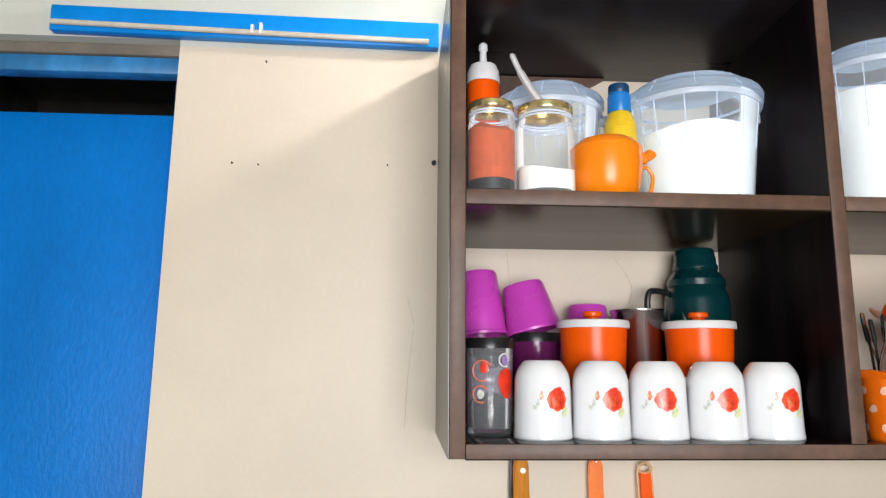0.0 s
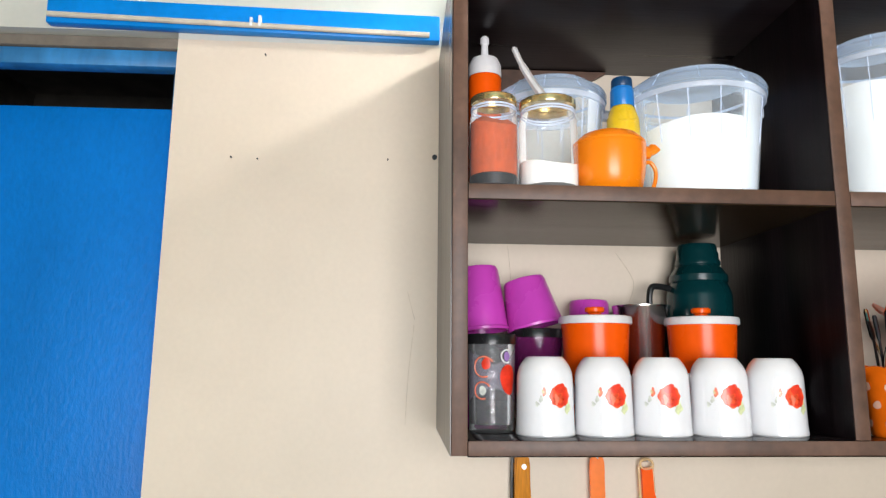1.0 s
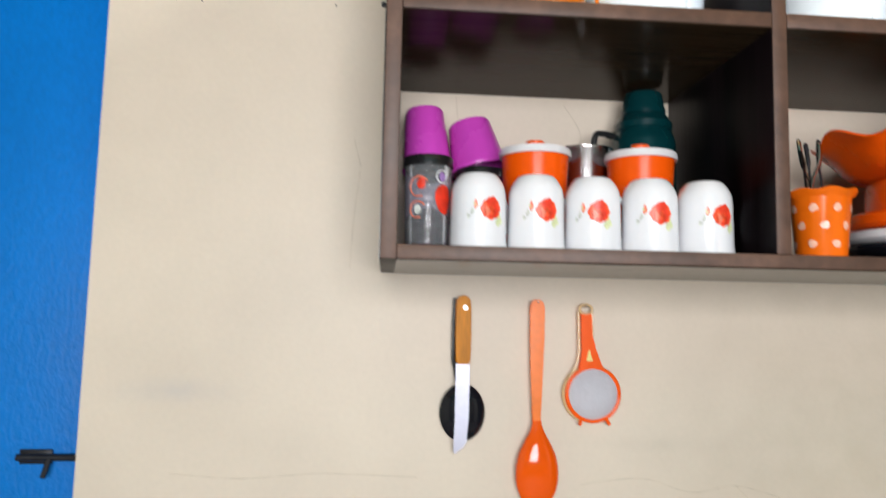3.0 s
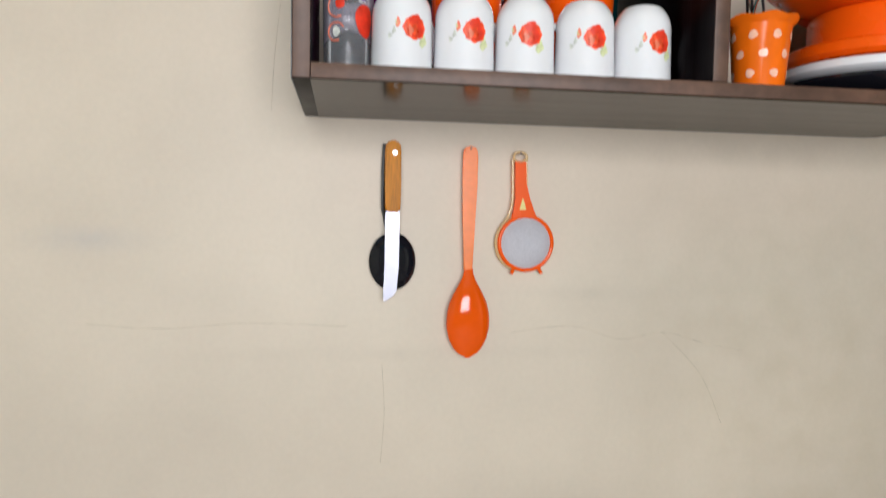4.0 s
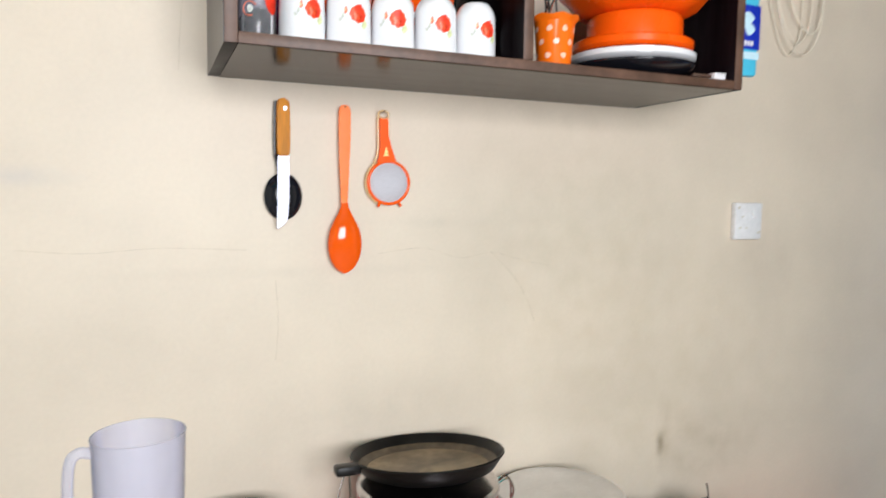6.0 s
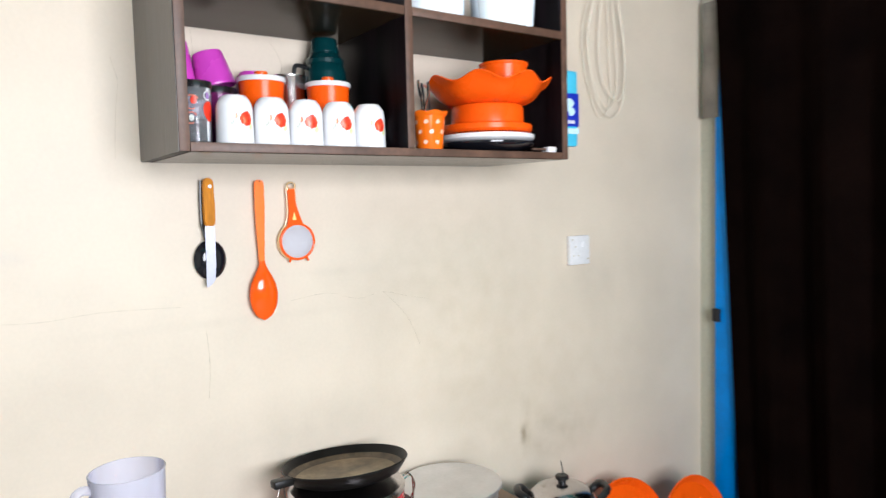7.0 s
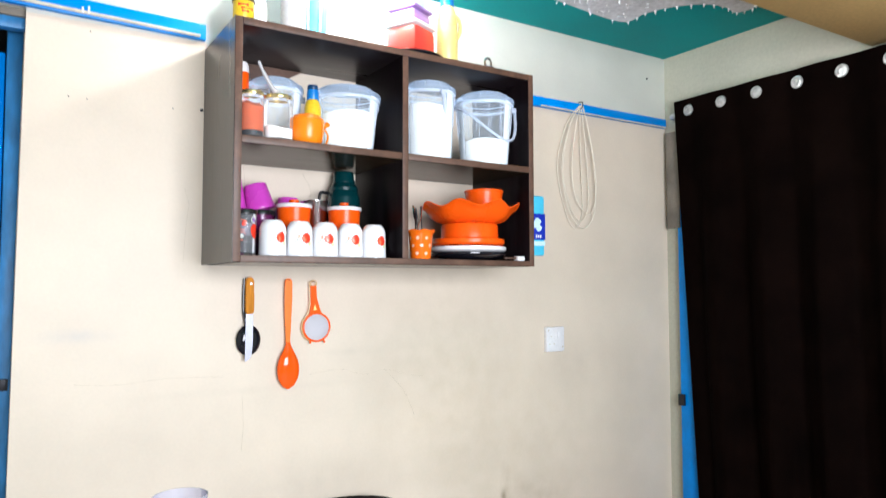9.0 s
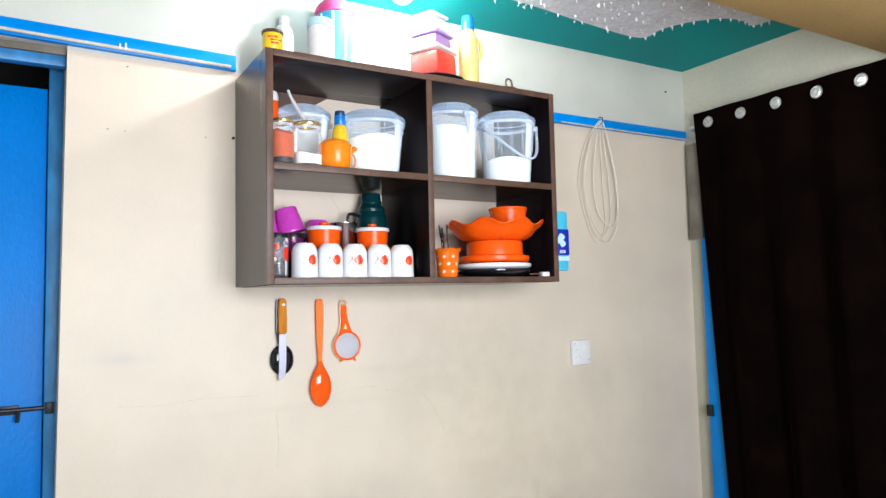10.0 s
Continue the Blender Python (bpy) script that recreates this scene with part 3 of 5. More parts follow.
def make_mug(at):
    mug = thing("mug", at, "white porcelain mug upside down with a red rose print", "mug", "row of white mugs")
    prof = [(0.0345, 0.001), (0.0365, 0.0)] + [(mug_radius(v), v) for v in (0.002, 0.006, 0.012, 0.03, 0.05, 0.064, 0.07, 0.076, 0.082, 0.086, 0.09, 0.0935, 0.0965, 0.0985)]
    prof += [(0.0225, 0.0998), (0.02, 0.099), (0.0, 0.099)]
    inner = [(0.0, 0.092), (0.022, 0.092), (0.031, 0.08), (0.033, 0.06), (0.0345, 0.001)]
    bm = lathe(prof, 48)
    lathe(inner, 48, bm)
    part("body", bm, M_WHITE, mug)
    a = radians(42)
    d = Vector((math.cos(a), math.sin(a), 0))
    part("handle", tube(bend([d * 0.0345 + Vector((0, 0, 0.072)), d * 0.05 + Vector((0, 0, 0.074)), d * 0.06 + Vector((0, 0, 0.055)), d * 0.058 + Vector((0, 0, 0.035)), d * 0.048 + Vector((0, 0, 0.02)), d * 0.035 + Vector((0, 0, 0.02))]), 0.0048, 10), M_WHITE, mug)
    rose = part("rose_print", wrap(blob(0.0142, 0.0138, 34, 0.07, 3, 8), (0.0125, 0.051), mug_radius), M_RED, mug, "red rose print")
    part("petal_print", wrap(blob(0.007, 0.006, 16, 0.2, 5, 3), (0.0135, 0.06), mug_radius, 0.0009), M_DRED, rose)
    part("petal_print", wrap(blob(0.0045, 0.009, 16, 0.2, 8, 3), (0.0195, 0.049), mug_radius, 0.0009), M_DRED, rose)
    part("petal_print", wrap(blob(0.003, 0.006, 14, 0.3, 21, 3), (0.0075, 0.047), mug_radius, 0.0009), M_PINKPRINT, rose)
    part("petal_print", wrap(blob(0.005, 0.0022, 14, 0.3, 23, 3), (0.012, 0.041), mug_radius, 0.0009), M_DRED, rose)
    part("bud_print", wrap(blob(0.0028, 0.0055, 16, 0.2, 9, 3), (-0.0078, 0.056), mug_radius, 0.0004), M_PINKPRINT, mug, "faded bud print")
    part("leaf_print", wrap(blob(0.005, 0.0075, 14, 0.3, 11, 3), (0.0245, 0.037), mug_radius, 0.0003), M_GREENPRINT, mug, "green leaf print")
    part("sprig_print", wrap(blob(0.0025, 0.004, 10, 0.3, 12, 3), (-0.0125, 0.047), mug_radius, 0.0004), M_GREYPRINT, mug, "grey sprig print")
    part("sprig_print", wrap(blob(0.003, 0.003, 10, 0.3, 13, 3), (-0.0175, 0.041), mug_radius, 0.0004), M_GREYPRINT, mug, "grey sprig print")
    part("sprig_print", wrap(blob(0.0022, 0.003, 10, 0.3, 14, 3), (-0.009, 0.056), mug_radius, 0.0004), M_GREENPRINT, mug, "green sprig print")
    return mug


MUG_Y = -0.268
first = make_mug((0.1265, MUG_Y, ZL))
for i, (x, dy, rz) in enumerate(((0.2035, 0.0, -9.0), (0.2805, 0.001, -23.0), (0.358, -0.001, -18.0), (0.4355, 0.002, -6.0))):
    copy_thing(first, pose(x, MUG_Y + dy, ZL, 0, 0, rz))


def tumbler(name, at, r0, r1, h, material, label, turn=0, print_on=False, lid=None, wall=0.002):
    t = thing(name, at, label, "glass", turn=turn)
    bm = lathe([(0, 0), (r0 - 0.002, 0), (r0, 0.003), (r1, h - 0.001), (r1 - wall * 0.5, h), (r1 - wall, h - 0.001), (r0 - wall, 0.01), (0, 0.009)], 36)
    body = part("body", bm, material, t)
    if print_on:
        rad = lambda v: r0 + (r1 - r0) * v / h
        for u, v, rx, rz_, m, s in ((0.021, 0.07, 0.0125, 0.021, M_DRED, 2), (0.0185, 0.1, 0.005, 0.006, M_LILAC, 3), (-0.016, 0.055, 0.005, 0.006, M_GREYPRINT, 4), (-0.011, 0.09, 0.006, 0.008, M_DRED, 5)):
            part("print", wrap(blob(rx, rz_, 18, 0.08, s, 3), (u, v), rad, 0.0003 + 0.0002 * s), m, body, "coloured fruit print")
        clear_part("print_film", wrap([(-0.042, -0.033), (0.042, -0.033), (0.042, 0.036), (-0.042, 0.036)], (0.0, 0.073), rad, 0.0002, 6), C_FILM, body, "greyish printed band")
        for u, v, q in ((-0.014, 0.086, 0.0135), (-0.016, 0.055, 0.011), (0.018, 0.1, 0.0085)):
            arc = [(u + q * math.cos(a), v + q * math.sin(a)) for a in (0.5 + 4.6 * k / 20 for k in range(21))]
            part("print_ring", tube([((rad(w) + 0.0009) * math.sin(c / rad(w)), -(rad(w) + 0.0009) * math.cos(c / rad(w)), w) for c, w in arc], 0.0011, 5), M_WPLAST if q < 0.01 else M_PINKPRINT, body, "printed ring")
    if lid:
        part("lid", lathe([(0, h + 0.006), (r1 + 0.001, h + 0.006), (r1 + 0.002, h + 0.004), (r1 + 0.002, h - 0.008), (r1 + 0.0005, h - 0.008)], 36), lid, t, "black lid")
    return t


tumbler("drinking_glass", (0.0626, -0.22, ZL), 0.0302, 0.0325, 0.124, C_GLASS, "clear drinking glass with red fruit prints and black rim", 0, True, M_BLACK)
# lining added so that the glass looks dark inside
single("glass_lining", lathe([(0, 0), (0.024, 0), (0.026, 0.05), (0.0265, 0.11), (0.0255, 0.112), (0.0, 0.112)], 24), C_LINING, (0.0626, -0.22, ZL + 0.0092), "dark lining added to darken the inside of the drinking glass", "glass")
tumbler("drinking_glass", (0.071, -0.078, ZL), 0.031, 0.036, 0.13, M_PURPLE, "magenta plastic cup standing under another cup", wall=0.003)
tumbler("drinking_glass", (0.153, -0.078, ZL), 0.033, 0.0415, 0.138, C_PINK, "purple-tinted drinking glass under a purple cup", lid=M_BLACK)


def cup_profile(h, rim, base, t=0.0022):
    """A cup standing on its rim."""
    return [(rim - t, 0.0), (rim + 0.0008, 0.0), (rim + 0.0012, 0.004), (rim - 0.0005, 0.006), (base + 0.004, h - 0.006), (base + 0.001, h - 0.001), (base - 0.004, h), (0, h), ]


def purple_cup(at, label, tilt=(0, 0), h=0.095, rim=0.034, base=0.024):
    bm = lathe(cup_profile(h, rim, base), 36)
    lathe([(0, h - 0.004), (base - 0.003, h - 0.004), (rim - 0.0022, 0.0)], 36, bm)
    ob = single("plastic_cup", bm, M_PURPLE, at, label, "cup", "purple plastic cups")
    ob.matrix_basis = pose(*at, tilt[0], tilt[1], 0)
    return ob


single("cup_ring", lathe([(0.026, 0), (0.0325, 0), (0.0335, 0.002), (0.0325, 0.004), (0.026, 0.004), (0.026, 0)], 32), M_ORANGE, (0.071, -0.078, ZL + 0.1302), "orange plastic ring lid below a purple cup", "lid")
purple_cup((0.07, -0.074, ZL + 0.1395), "magenta plastic cup leaning upside down on a glass", (-5, -4), 0.104, 0.039, 0.027)
purple_cup((0.153, -0.074, ZL + 0.147), "magenta plastic cup tilted over upside down on a glass", (-5, -13), 0.08, 0.045, 0.03)
for k in range(4):
    purple_cup((0.249, -0.042, ZL + 0.032 * k), "magenta plastic cup nested upside down in a stack", (0, 0), 0.098, 0.036, 0.028)


def canister(at, label):
    c = thing("canister", at, label, "canister", "orange canisters")
    part("body", lathe([(0, 0), (0.038, 0), (0.041, 0.003), (0.0465, 0.1), (0.0495, 0.15), (0.048, 0.151), (0.0, 0.15)], 44), M_ORANGE, c)
    lid = part("lid", lathe([(0.0485, 0.148), (0.0525, 0.1475), (0.0535, 0.149), (0.0532, 0.1555), (0.052, 0.1585), (0.045, 0.1598), (0.0, 0.16)], 44), M_WPLAST, c, "milky white lid")
    part("knob", lathe([(0.009, 0.1598), (0.0095, 0.164), (0.014, 0.166), (0.0145, 0.171), (0.013, 0.173), (0, 0.1735)], 24), M_ORANGE, lid, "orange knob")
    return c


canister((0.2235, -0.167, ZL), "orange plastic canister with a white lid and orange knob")
canister((0.3835, -0.168, ZL), "orange plastic canister with a white lid beside the flask")
single("steel_tumbler", lathe([(0, 0), (0.036, 0), (0.039, 0.003), (0.0445, 0.177), (0.0458, 0.179), (0.0458, 0.182), (0.0438, 0.182), (0.042, 0.175), (0.037, 0.006), (0, 0.006)], 44), M_STEEL, (0.322, -0.085, ZL), "polished steel tumbler behind the mugs", "tumbler")

fl = thing("vacuum_flask", (0.428, -0.064, ZL), "dark green vacuum flask with a cup lid", "flask")
part("body", lathe([(0, 0), (0.05, 0), (0.053, 0.004), (0.053, 0.012), (0.0515, 0.016), (0.0515, 0.2), (0.0505, 0.206), (0.047, 0.216), (0.044, 0.222)], 44), M_GREEN, fl)
part("shoulder", lathe([(0.044, 0.222), (0.0465, 0.224), (0.0465, 0.234), (0.043, 0.238), (0.038, 0.246), (0.034, 0.25)], 44), M_GREEN, fl)
part("cup_lid", lathe([(0.034, 0.25), (0.036, 0.252), (0.036, 0.258), (0.0335, 0.262), (0.0335, 0.27), (0.032, 0.274), (0.031, 0.283), (0.029, 0.286), (0, 0.286)], 44), M_GREEN, fl)
part("handle", tube(bend([(-0.049, 0, 0.213), (-0.07, -0.004, 0.216), (-0.083, -0.006, 0.211), (-0.086, -0.006, 0.178), (-0.08, -0.004, 0.1), (-0.05, 0, 0.07)]), 0.0052, 10), M_BLACK, fl, "black carrying handle")

# ---- upper left compartment ----
ZU = SH1


def jar(at, r, h, label, fill, fill_h, fill_label, bottom_dark=False):
    j = thing("jar", at, label, "jar", "glass jars with gold lids")
    body = clear_part("glass", lathe([(0, 0), (r - 0.004, 0), (r, 0.004), (r, h * 0.72), (r - 0.001, h * 0.78), (r * 0.93, h * 0.85), (r * 0.9, h * 0.87), (r * 0.9, h * 0.97)], 40), C_GLASS, j)
    for z in (0.855, 0.885):
        clear_part("screw_ring", tube([(r * 0.92 * math.cos(a), r * 0.92 * math.sin(a), h * z) for a in (2 * math.pi * k / 32 for k in range(32))], 0.0013, 6, closed=True), C_TUBRIM, body)
    lid = part("lid", lathe([(r * 0.91, h * 0.925), (r * 0.955, h * 0.925), (r * 0.965, h * 0.935), (r * 0.965, h * 0.99), (r * 0.93, h), (0, h * 0.997)], 40), M_GOLD, j, "gold tin lid")
    zb = 0.02 if bottom_dark else 0.0062
    part("filling", lathe([(0, zb), (r - 0.0012, zb), (r - 0.0012, zb + fill_h * 0.88), (r * 0.6, zb + fill_h), (0, zb + fill_h * 0.96)], 36, wave=lambda a, q, z: (0, 0.004 * math.sin(a * 2 + 1) if z > zb + 0.3 * fill_h else 0)), fill, j, fill_label)
    if bottom_dark:
        # dark disc added for the darkness seen through the clear glass foot
        part("dark_foot", lathe([(0, 0.0062), (r - 0.0014, 0.005), (r - 0.0012, 0.0195), (0, 0.0195)], 30), M_DARK, j, "dark fill added in the clear foot of the jar")
    return j


jar((0.0585, -0.287, ZU), 0.0325, 0.129, "glass jar of orange ground pepper with a gold lid", M_PEPPER, 0.078, "orange ground pepper", True)
jar((0.133, -0.285, ZU), 0.0395, 0.127, "glass jar of white sugar with a gold lid", M_FLOUR, 0.034, "white sugar")

bo = thing("squeeze_bottle", (0.0632, -0.15, ZU), "orange squeeze bottle with a white nozzle cap", "bottle")
part("body", lathe([(0, 0), (0.0235, 0), (0.0257, 0.003), (0.0257, 0.213), (0.0247, 0.217), (0, 0.217)], 32), M_ORANGE, bo)
part("cap", lathe([(0.0257, 0.217), (0.0262, 0.219), (0.0257, 0.236), (0.021, 0.247), (0.0095, 0.251), (0.0061, 0.253), (0.0053, 0.272), (0.0073, 0.275), (0.0068, 0.2835), (0.0042, 0.2865), (0, 0.2865)], 32), M_WPLAST, bo, "white nozzle cap")


def tub(at, r0, r1, h, label, fill_h=0.0, slope=0.0, handle=None, turn=0, skew=False):
    t = thing("bucket", at, label, "bucket", "clear plastic buckets", turn)
    w = 0.0016
    body = clear_part("body", lathe([(0, 0.001), (r0 - 0.003, 0), (r0, 0.003), (r1, h - 0.012), (r1 - w, h - 0.012), (r0 - w, 0.004), (0, 0.0035)], 56), C_TUB, t)
    for k in range(14):
        a = 2 * math.pi * k / 14 + 0.2
        p0 = Vector((math.cos(a) * (r0 + 0.0008 + (r1 - r0) * 0.5), math.sin(a) * (r0 + 0.0008 + (r1 - r0) * 0.5), h * 0.5))
        p1 = Vector((math.cos(a) * (r1 + 0.0008), math.sin(a) * (r1 + 0.0008), h - 0.02))
        clear_part("rib", tube([p0, p1], 0.0009, 5), C_TUBRIM, body)
    clear_part("rim", lathe([(r1 - 0.0006, h - 0.026), (r1 + 0.003, h - 0.026), (r1 + 0.004, h - 0.0245), (r1 + 0.004, h - 0.018), (r1 + 0.001, h - 0.0165)], 56), C_TUBRIM, t, "milky plastic rim")
    lid = clear_part("lid", lathe([(r1 + 0.0025, h - 0.016), (r1 + 0.0065, h - 0.015), (r1 + 0.007, h - 0.006), (r1 + 0.0045, h - 0.001), (r1 - 0.004, h), (r1 - 0.014, h + 0.012), (r1 - 0.02, h + 0.016), (r1 - 0.026, h + 0.014), (0, h + 0.013)], 56), C_LID, t, "milky snap-on lid")
    for k in range(10):
        a = 2 * math.pi * k / 10
        clear_part("lid_rib", tube([(math.cos(a) * (r1 + 0.0068), math.sin(a) * (r1 + 0.0068), h - 0.012), (math.cos(a) * (r1 - 0.013), math.sin(a) * (r1 - 0.013), h + 0.012)], 0.0009, 5), C_LID, lid)
    for s in (-1, 1):
        part("ear", box(s * (r1 + 0.008) - 0.008, s * (r1 + 0.008) + 0.008, -0.007, 0.007, h - 0.036, h - 0.02, 0.003), C_TUBRIM, t)
    if handle is not None:
        R = r1 + 0.011
        pts = []
        for k in range(25):
            a = math.pi * k / 24
            sag = 2 * max(0.0, math.sin(a)) ** 0.6 * (0.5 + 0.5 * math.cos(a)) if skew else math.sin(a)
            pts.append((R * math.cos(a), -R * math.sin(a) * math.cos(radians(handle)) * 1.02, h - 0.03 - R * sag * math.sin(radians(handle)) * 1.02))
        part("handle", tube(pts, 0.0042, 8, flat=1.4), C_TUBRIM, t, "milky plastic bail handle")
    if fill_h:
        rt = r0 + (r1 - r0) * fill_h / h - 0.0032
        part("filling", lathe([(0, 0.0045), (r0 - 0.004, 0.0045), (rt, fill_h), (rt * 0.8, fill_h + 0.006), (rt * 0.4, fill_h + 0.012), (0, fill_h + 0.009)], 48,
             wave=lambda a, q, z: (0, (slope * math.cos(a) * (q / rt) + 0.003 * math.sin(3 * a + 1) * (q / rt)) if z > 0.02 else 0)), M_FLOUR, t, "white flour")
    return t


tub((0.173, -0.122, ZU), 0.066, 0.082, 0.199, "empty clear plastic bucket with a milky lid")
tub((0.388, -0.168, ZU), 0.083, 0.101, 0.192, "clear plastic bucket half full of flour", 0.128, 0.006)
single("plastic_knife", tube(bend([(0.139, -0.252, 1.906), (0.126, -0.235, 1.935), (0.11, -0.218, 1.975), (0.1, -0.21, 2.004)]), [0.0085] * 6 + [0.0078] * 6 + [0.006] * 6 + [0.004], 8, flat=0.75), M_WPLAST, (0, 0, 0), "white plastic knife leaning over a jar lid", "knife")

yb = thing("oil_bottle", (0.2605, -0.214, ZU), "yellow oil bottle with a blue cap", "bottle")
part("body", lathe([(0, 0), (0.021, 0), (0.0235, 0.003), (0.0245, 0.1), (0.0235, 0.13), (0.019, 0.145), (0.0155, 0.151)], 32), M_YELLOW, yb)
part("neck_ring", tube([(0.0175 * math.cos(a), 0.0175 * math.sin(a) - 0.004, 0.132 + 0.008 * math.sin(a)) for a in (2 * math.pi * k / 20 for k in range(20))], 0.0035, 8, closed=True), M_YELLOW, yb)
part("cap", lathe([(0.017, 0.15), (0.0175, 0.151), (0.017, 0.176), (0.0155, 0.178), (0.0155, 0.18)], 28), M_CAPBLUE, yb, "blue screw cap")
part("cap_top", lathe([(0.0153, 0.1802), (0.0158, 0.181), (0.0155, 0.191), (0.0145, 0.194), (0, 0.194)], 28), M_NAVYCAP, yb, "dark blue cap top")

jg = thing("measuring_jug", (0.2185, -0.279, ZU), "bright orange plastic jug", "jug")
part("body", lathe([(0, 0.001), (0.034, 0), (0.0375, 0.002), (0.0435, 0.013), (0.0468, 0.03), (0.0485, 0.052), (0.049, 0.066), (0.047, 0.074), (0.037, 0.083), (0.022, 0.0885), (0, 0.0895)], 44), M_ORANGE2, jg)
part("collar", lathe([(0.0472, 0.066), (0.0492, 0.068), (0.049, 0.0715), (0.0468, 0.074)], 44), M_ORANGE2, jg)
part("spout", tube(bend([(0.042, 0.008, 0.066), (0.058, 0.01, 0.066), (0.07, 0.012, 0.074)]), [0.014] * 6 + [0.009] * 6 + [0.002], 10, flat=0.6), M_ORANGE2, jg)
part("handle", tube(bend([(0.045, 0.005, 0.046), (0.058, 0.006, 0.05), (0.066, 0.007, 0.038), (0.064, 0.007, 0.02), (0.054, 0.006, 0.003), (0.039, 0.005, 0.004)]), 0.0028, 8), M_ORANGE2, jg)

# ---- upper right compartment ----
tub((0.66, -0.21, ZU), 0.076, 0.085, 0.241, "tall clear plastic bucket nearly full of flour", 0.182, 0.004, 72, 88)
tub((0.876, -0.22, ZU), 0.08, 0.097, 0.232, "clear plastic bucket with a hanging white handle and some flour", 0.088, 0.004, 48, -24, True)

# ---- lower right compartment ----
cu = thing("polka_dot_cup", (0.586, -0.288, ZL), "orange cup with pale dots holding cutlery", "cup")
crad = lambda v: 0.031 + 0.0065 * v / 0.079
cbody = part("body", lathe([(0, 0), (0.03, 0), (0.031, 0.002), (0.0375, 0.079), (0.0415, 0.083), (0.0445, 0.0885), (0.042, 0.0895), (0.036, 0.081), (0.029, 0.005), (0, 0.004)], 40, wave=lambda a, q, z: (0, 0.0018 * math.cos(7 * a) if q > 0.041 else 0)), M_CUPORANGE, cu)
for i, v in enumerate((0.017, 0.041, 0.064)):
    for k in range(5):
        u = (k - 2) * 0.029 + (0.014 if i % 2 else 0)
        part("dot", wrap(blob(0.0056, 0.0052, 16, 0.1, k + 5 * i, 3), (u, v), crad, 0.0005, 2), M_PALEDOT, cbody, "pale dot")
for i, (dx, dy, tx, ty, h, m) in enumerate(((-0.012, 0.0, 0.0, 0.01, 0.158, M_DARK), (-0.002, 0.012, -0.006, 0.02, 0.168, M_STEEL), (0.008, 0.006, 0.004, 0.012, 0.165, M_DARK), (-0.014, -0.004, 0.012, 0.0, 0.155, M_STEEL), (-0.012, 0.01, 0.004, 0.02, 0.153, M_DARK))):
    single("fork" if i % 2 else "spoon", tube(bend([(dx * 0.6, dy * 0.6, 0.006), (dx, dy, 0.09), ((dx + tx) * 0.8, (dy + ty) * 0.8, 0.13), (dx + tx, dy + ty, h)]), [0.003] * 6 + [0.0035] * 6 + [0.006] * 6 + [0.004], 8, flat=0.5), m, (0.586, -0.288, ZL), "metal cutlery handle standing in the dotted cup", "cutlery", "cutlery in the cup")

SX, SY = 0.797, -0.24
single("plate", lathe([(0, 0), (0.07, 0), (0.085, 0.004), (0.118, 0.014), (0.124, 0.02), (0.124, 0.024), (0.118, 0.023), (0.09, 0.011), (0, 0.008)], 64), M_BLACKGLOSS, (SX, SY, ZL), "black glazed plate under a stack of plates", "plate", "stacked plates")
single("plate", lathe([(0, 0.0), (0.08, 0), (0.118, 0.004), (0.124, 0.009), (0.1245, 0.018), (0.121, 0.02), (0.11, 0.013), (0, 0.01)], 64), M_WHITE, (SX, SY, ZL + 0.025), "white plate in a stack of plates", "plate", "stacked plates")
single("plate", lathe([(0, 0.0), (0.08, 0), (0.112, 0.004), (0.1185, 0.01), (0.1185, 0.022), (0.115, 0.025), (0.105, 0.017), (0, 0.012)], 64), M_ORANGE, (SX, SY, ZL + 0.0455), "orange plastic plate on a white plate", "plate", "stacked plates")
bw = thing("fruit_bowl", (SX + 0.004, SY, ZL + 0.071), "orange plastic bowl with a wavy petal rim", "bowl")
part("foot", lathe([(0, 0), (0.092, 0), (0.0945, 0.003), (0.094, 0.04), (0.0905, 0.048), (0.0, 0.048)], 56), M_ORANGE, bw)
part("dish", lathe([(0, 0.05), (0.085, 0.0485), (0.108, 0.056), (0.126, 0.068), (0.139, 0.084), (0.15, 0.097), (0.162, 0.105), (0.16, 0.108), (0.148, 0.101), (0.135, 0.087), (0.122, 0.072), (0.1, 0.062), (0, 0.06)], 96,
     wave=lambda a, q, z: (0.005 * math.cos(8 * a) * max(0, (q - 0.11) / 0.05), 0.0095 * math.cos(8 * a) * max(0, (q - 0.1) / 0.06))), M_ORANGE, bw)
single("bowl", lathe([(0, 0), (0.054, 0), (0.058, 0.003), (0.0605, 0.07), (0.064, 0.098), (0.066, 0.1), (0.066, 0.106), (0.062, 0.106), (0.058, 0.07), (0.05, 0.008), (0, 0.006)], 48), M_ORANGE, (0.873, -0.222, ZL + 0.1325), "small orange plastic bowl inside the wavy bowl", "bowl")
us = thing("toothbrush", (0.93, -0.306, ZL), "small brown stick with a white block end", "tool")
part("stick", box(-0.035, 0.012, -0.004, 0.004, 0.006, 0.012, 0.001), M_EDGE, us, "brown stick")
part("end_block", box(0.012, 0.042, -0.012, 0.012, 0.0, 0.016, 0.003), M_WPLAST, us, "white plastic block")

